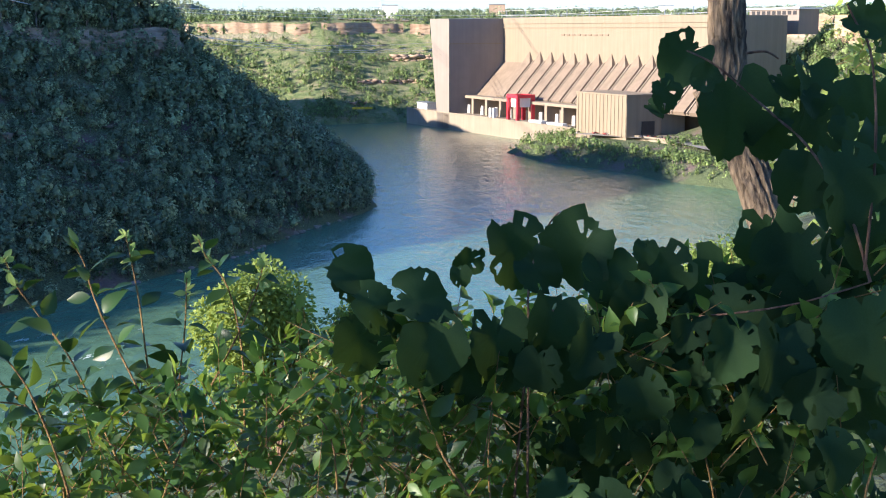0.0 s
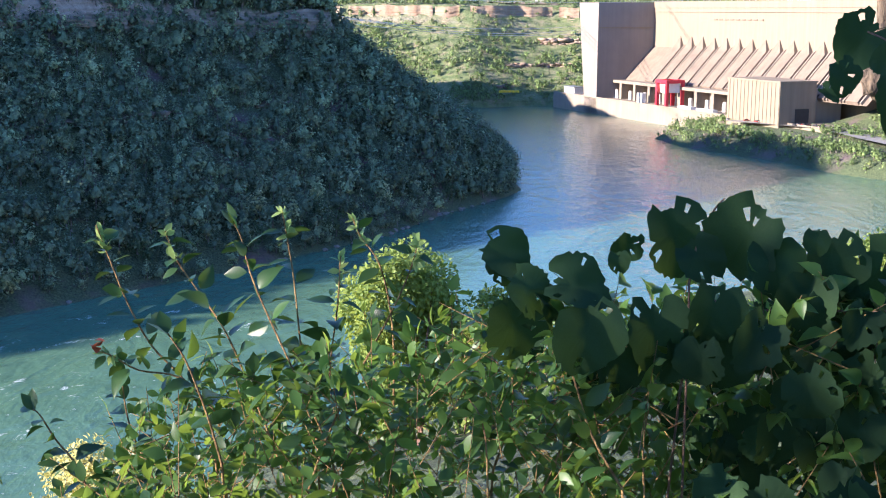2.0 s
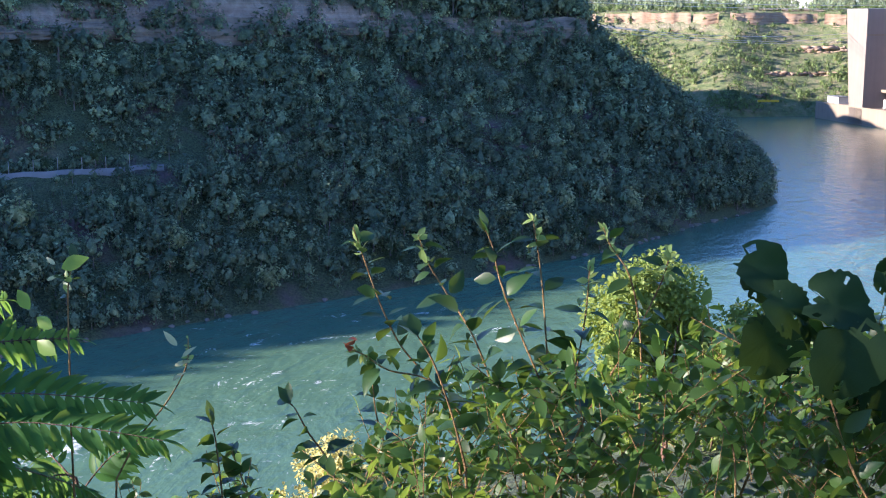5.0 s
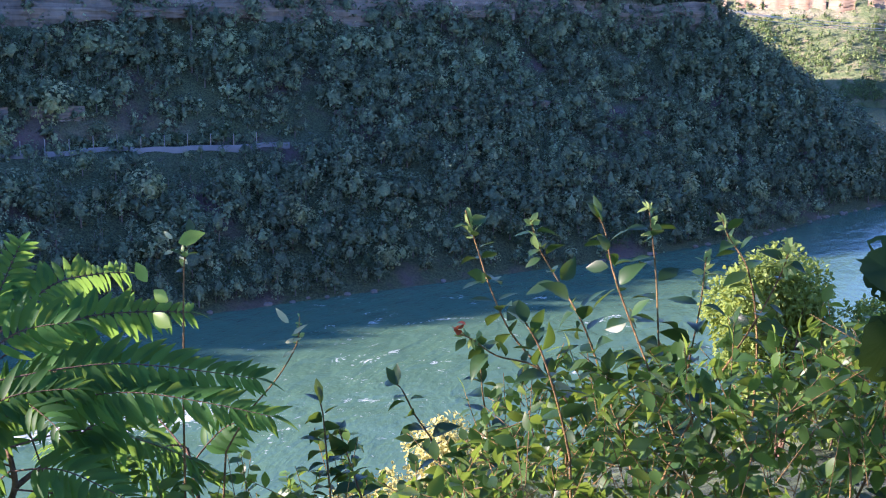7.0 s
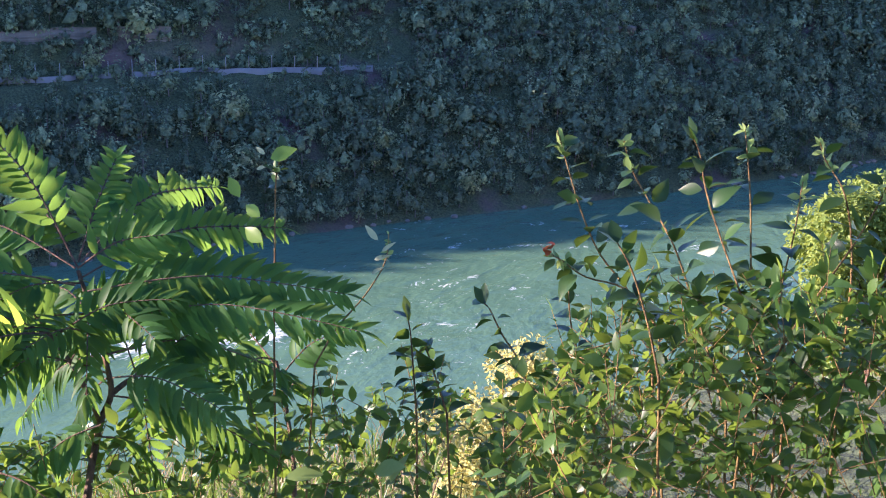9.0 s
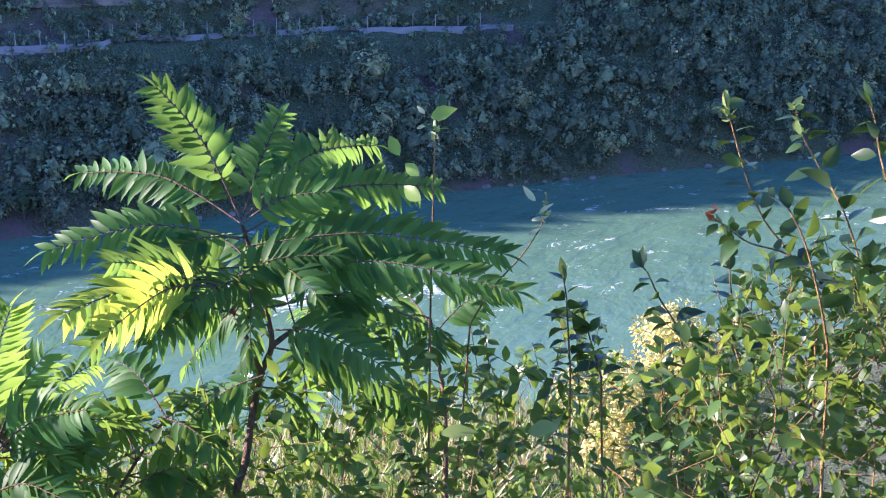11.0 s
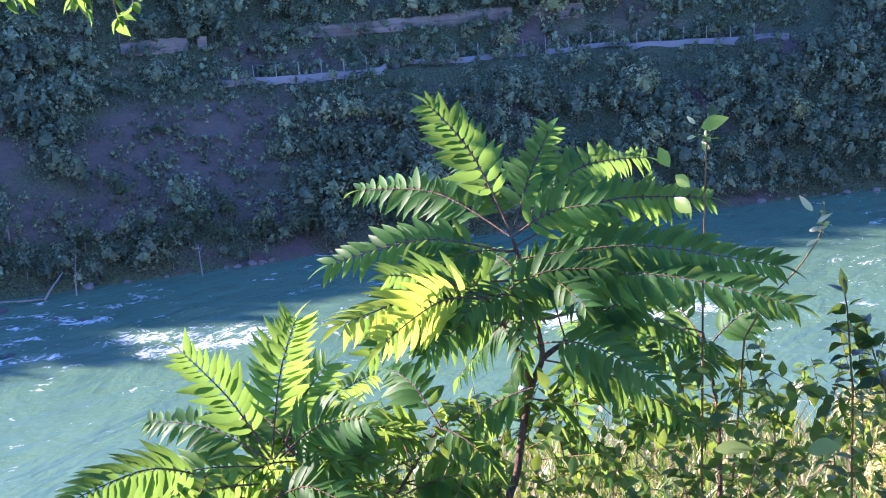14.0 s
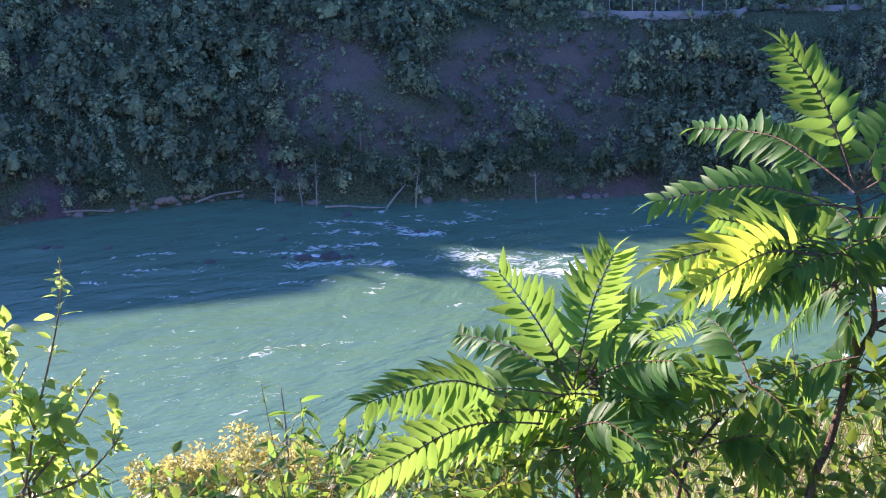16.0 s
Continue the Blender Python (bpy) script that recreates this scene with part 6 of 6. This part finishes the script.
def dead_tree(x, y, h, seed):
    r = random.Random(seed)
    t = tagged(new("dead_tree"), "bare bleached dead tree on the bank", "tree", "dead trees on the bank")
    z = max(0.4, float(height(np.array([x]), np.array([y]))[0]))
    top = Vector((x + r.uniform(-1, 1), y + r.uniform(-1, 1), z + h))
    base = Vector((x, y, z - 0.5))
    V, Q, fine = rod([base, base.lerp(top, 0.5) + Vector((r.uniform(-0.5, 0.5), 0, 0)), top], 0.26, 0.06, 7, 0.05)
    mesh_from("trunk", V, Q, None, M_DRIFT, t, smooth=True)
    for k in range(8):
        p = fine[r.randrange(len(fine) // 3, len(fine))]
        d = Vector((r.gauss(0, 1), r.gauss(0, 1), r.uniform(0.3, 1.2))).normalized() * r.uniform(1.2, 3.2)
        V, Q, _ = rod([p, p + d * 0.5 + Vector((0, 0, -0.1)), p + d], 0.09, 0.03, 5)
        mesh_from("branch", V, Q, None, M_DRIFT, t)


for i, (x, y, h) in enumerate(((-323, 112, 5.5), (-314, 121, 13), (-298, 144, 11), (-285, 175, 8), (-317, 118, 9))):
    dead_tree(x, y, h, i)


# trees in the shade whose pale leaf colour stands in for sunlit tops
def lit_tone_tree(az, el, size, seed):
    a = radians(az)
    rr = np.arange(320.0, 720.0, 2.0)
    hh = height(-math.sin(a) * rr, math.cos(a) * rr)
    r = float(rr[np.argmax(hh > EYE + rr * math.tan(radians(el)) - 0.8 * size)])
    x, y = -math.sin(a) * r, math.cos(a) * r
    top = EYE + math.tan(radians(el)) * r
    z = float(height(np.array([x]), np.array([y]))[0])
    h = max(5.0, top - z + size * 0.45)
    g = np.random.default_rng(seed)
    lv, lq, tv, tq = tree_shape(g, h, size, 260, 0.05 * size + 0.22, 0.4)
    t = tagged(new("lit_tone_tree"), "tree in pale silvery-yellow that stands in for sun on its leaves, among the shaded woods", "tree", "pale trees")
    t.matrix_world = Matrix.Translation((x, y, z))
    for nm, v, q, m in (("crown", lv, lq, M_LIT_TONE_TREE), ("trunk", tv, tq, M_FAR_TRUNK)):
        mesh_from(nm, v, q, None, m, t)


M_LIT_TONE_TREE = leaf_material("lit_tone_tree_leaf", (0.24, 0.30, 0.13), (0.60, 0.63, 0.34), 0.35, (0.6, 0.62, 0.3), 0.6)
for i, (az, el, s) in enumerate(((41.4, -4.3, 13), (43.5, -6.1, 7), (22.1, -5.3, 6), (37.3, -8.2, 14), (12.6, -8.0, 9), (9.5, -8.2, 9), (30.5, -9.6, 9), (31.0, 0.1, 7), (81.5, -6.4, 12), (82.4, -8.3, 9), (80.6, -9.2, 7),
                                 (78.5, -5.2, 12), (76.0, -11.0, 6), (70.5, -11.2, 7), (21.8, -7.4, 6), (37.0, -10.6, 9), (26.5, -11.5, 8), (15.2, -8.6, 10), (13.8, -8.8, 9), (50.5, -8.8, 6))):
    lit_tone_tree(az, el, s, 60 + i)

# ---- power lines, dam crest, plateau ----
M_CABLE = paint_material("bare_aluminium_cable", (0.62, 0.62, 0.60), 0.45, 0.3, 0.1, 1.0)


def cable(parent, a, b, sag):
    pts = []
    for k in range(13):
        u = k / 12
        p = Vector(a).lerp(Vector(b), u)
        p.z -= sag * 4 * u * (1 - u)
        pts.append(p)
    V, Q, _ = rod(pts, 0.2, 0.2, 4)
    mesh_from("cable", V, Q, None, M_CABLE, parent)


line = tagged(new("power_line"), "thin power cables strung across the gorge", "power line")
for a, b, sag in (((22, 2.0, 560), (9.0, -0.55, 900), 3), ((12.5, -0.05, 880), (0.2, -0.75, 1230), 9), ((12.5, -0.2, 880), (0.2, -0.6, 1230), 6), ((12.5, -0.35, 880), (0.4, -0.95, 1230), 6), ((14, 1.05, 900), (-4.0, 0.62, 1230), 4), ((14, 0.85, 900), (-4.0, 0.5, 1230), 4),
                  ((-2.5, 0.55, 1220), (-22, 1.9, 900), 4), ((-2.5, 0.75, 1220), (-22, 2.3, 900), 4), ((-6, 0.5, 1200), (-22, 1.5, 900), 4), ((-12.8, -0.2, 1100), (-22, 0.45, 900), 3), ((-12.8, 0.0, 1100), (-22, 0.7, 900), 3)):
    cable(line, P(*a), P(*b), sag)


def crest():
    rail = on_dam(tagged(new("crest_railing"), "pale railing and lamp posts along the dam crest", "railing"))
    for k in range(40):
        bm = bmesh.new()
        box(bm, -4 + k * 8.7, -3.5 + k * 8.7, 62, 62.5, 104, 106.4 if k % 4 else 112)
        part("post", bm, M_STEEL, rail)
    bm = bmesh.new()
    box(bm, -5, 340, 62, 62.3, 106.2, 106.6)
    part("rail", bm, M_STEEL, rail)
    head = on_dam(tagged(new("intake_building"), "long grey intake building on the dam crest", "building"))
    bm = bmesh.new()
    box(bm, 282, 336, 112, 132, 90, 108.6)
    part("wall", bm, M_GREY, head)
    bm = bmesh.new()
    box(bm, 280, 338, 110, 134, 108.6, 109.8)
    part("roof", bm, M_WHITE, head)
    for k in range(9):
        bm = bmesh.new()
        box(bm, 285 + k * 5.6, 288.6 + k * 5.6, 111.7, 112, 104.6, 107.4)
        part("window", bm, M_DARK, head)
    shed = on_dam(tagged(new("quay_shed"), "small white shed at the end of the quay", "shed"))
    bm = bmesh.new()
    box(bm, -92, -70, 10, 20, 15, 21)
    part("wall", bm, M_WHITE, shed)
    bm = bmesh.new()
    box(bm, -92.6, -69.4, 9.4, 20.6, 21, 21.8)
    part("roof", bm, M_STEEL, shed)
    boom = tagged(new("safety_boom"), "yellow floating safety boom on the far shore", "boom")
    bm = bmesh.new()
    for k in range(5):
        box(bm, k * 4.2, k * 4.2 + 3.8, 0, 2.5, 0, 2.2)
    ob = part("float", bm, M_YELLOW, boom)
    boom.matrix_world = pose(-92, 1268, 14.0, 0, 0, 15)
    # small white machines and hatches on the deck
    for u, w, a, b, c in ((60, 6, 3, 3, 9), (66, 6, 3, 3, 9), (-30, 22, 4, 3, 8), (-40, 24, 3, 3, 7), (-48, 22, 3, 3, 8), (130, 5, 20, 6, 2.5), (160, 4, 24, 5, 2.5)):
        bm = bmesh.new()
        box(bm, u, u + a, w, w + b, 15, 15 + c)
        tagged(on_dam(part("deck_machine", bm, M_WHITE)), "white painted machine casing on the quay deck", "machine", "machines on the deck")
    for k in range(11):
        bm = bmesh.new()
        bmesh.ops.create_cone(bm, segments=10, radius1=2.0, radius2=1.6, depth=8, cap_ends=True, matrix=Matrix.Translation((-4 + k * 25.6, 21.5, 19)))
        tagged(on_dam(part("turbine_head", bm, M_WHITE)), "white turbine housing inside an open bay", "machine", "turbine housings")


crest()


def car(x, y, z, turn, paint):
    c = tagged(new("car"), "parked car in the lot below the dam", "car", "parked cars")
    bm = bmesh.new()
    v = box(bm, -2.2, 2.2, -0.9, 0.9, 0.35, 0.95)
    bmesh.ops.bevel(bm, geom=bm.edges[:], offset=0.12, segments=1, affect="EDGES")
    part("body", bm, paint, c)
    bm = bmesh.new()
    v = box(bm, -1.3, 1.0, -0.8, 0.8, 0.95, 1.5)
    for q in v[4:]:
        q.co.x *= 0.72
        q.co.y *= 0.85
    part("cabin", bm, M_DARK, c)
    for wx in (-1.35, 1.35):
        for wy in (-0.85, 0.85):
            bm = bmesh.new()
            bmesh.ops.create_cone(bm, segments=12, radius1=0.34, radius2=0.34, depth=0.22, cap_ends=True, matrix=pose(wx, wy, 0.34, 90, 0, 0))
            part("wheel", bm, M_DARK, c)
    c.matrix_world = pose(x, y, z, 0, 0, turn)


def parking():
    V, Q = [], []
    row = ((108, 962), (128, 944), (150, 925), (168, 905), (176, 870), (182, 838), (192, 800), (205, 760))
    for i, (x, y) in enumerate(row):
        z = 14.9
        for d in (-9, 9):
            V.append((x + d * 0.85, y + d * 0.5, z))
        if i:
            Q.append((2 * i - 2, 2 * i - 1, 2 * i + 1, 2 * i))
    tagged(mesh_from("access_road", V, Q, None, M_ASPHALT), "pale asphalt access road and car park below the dam", "road", kind="structure")
    paints = [paint_material(n, c, 0.3, 0.2, 0.1) for n, c in (("white_car_paint", (0.7, 0.7, 0.7)), ("dark_car_paint", (0.05, 0.05, 0.06)), ("silver_car_paint", (0.4, 0.41, 0.43)), ("red_car_paint", (0.4, 0.04, 0.03)))]
    r = random.Random(3)
    for i in range(16):
        k = r.uniform(0, 3.3)
        j = int(k)
        x, y = (row[j][0] + (row[j + 1][0] - row[j][0]) * (k - j), row[j][1] + (row[j + 1][1] - row[j][1]) * (k - j))
        car(x + r.uniform(-5, 5), y + r.uniform(-4, 4), 15.0, r.choice((30, 120)) + r.uniform(-6, 6), paints[r.randrange(4)])


parking()


def plateau():
    for az, el, w, h, m, lab in ((2.4, 0.72, 22, 9, M_WHITE, "white industrial building on the plateau"), (-2.45, 0.75, 22, 9, M_WARM_ROCK, "brick-coloured building above the plateau trees"), (-10.0, 0.7, 20, 8, M_WHITE, "pale low building on the plateau")):
        p = P(az, el, 1750)
        b = tagged(new("plateau_building"), lab, "building", "plateau buildings")
        bm = bmesh.new()
        box(bm, -w / 2, w / 2, -8, 8, -14, h)
        part("wall", bm, m, b)
        bm = bmesh.new()
        box(bm, -w / 2 - 0.6, w / 2 + 0.6, -8.6, 8.6, h, h + 1)
        part("roof", bm, M_STEEL, b)
        b.matrix_world = pose(p.x, p.y, p.z, 0, 0, az)
    for az, r in ((2.85, 1800), (9.0, 2100), (-6.5, 1900)):
        p = P(az, 0.4, r)
        py = tagged(new("pylon"), "steel lattice pylon on the horizon", "pylon", "pylons")
        for sx in (-1, 1):
            for sy in (-1, 1):
                V, Q, _ = rod([(sx * 4, sy * 4, -15), (sx * 1.2, sy * 1.2, 18), (sx * 0.6, sy * 0.6, 30)], 0.35, 0.25, 4)
                mesh_from("leg", V, Q, None, M_STEEL, py)
        for z, w in ((16, 9), (21, 7), (26, 5)):
            V, Q, _ = rod([(-w, 0, z), (0, 0, z + 0.8), (w, 0, z)], 0.3, 0.3, 4)
            mesh_from("arm", V, Q, None, M_STEEL, py)
        py.matrix_world = pose(p.x, p.y, p.z, 0, 0, az)


plateau()


def leaf_extras():
    red = plant("red_sumac_spray", "spray of dark red sumac leaflets", "leaf")
    for k in range(8):
        leaf("red_leaflet", ME_DARK_RED, red, aim(P(63.4 - k * 0.35, -26.4 + 0.06 * k + prng.uniform(-0.2, 0.2), 2.62), Vector((0.3, 0.2, -0.6)) + rvec(0.3), rvec(), 0.034))
    for a, e in ((30.1, -25.2), (35.2, -24.9), (30.9, -24.7)):
        lf = leaf("bleached_leaf", ME_OVAL_PALE, None, aim(P(a, e, 2.55), Vector((0.5, 0.1, 0.25)) + rvec(0.3), Vector((-0.5, -0.6, 0.6)), 0.075))
        tagged(lf, "large bleached pale leaf catching the sun", "leaf", "bleached leaves")


leaf_extras()
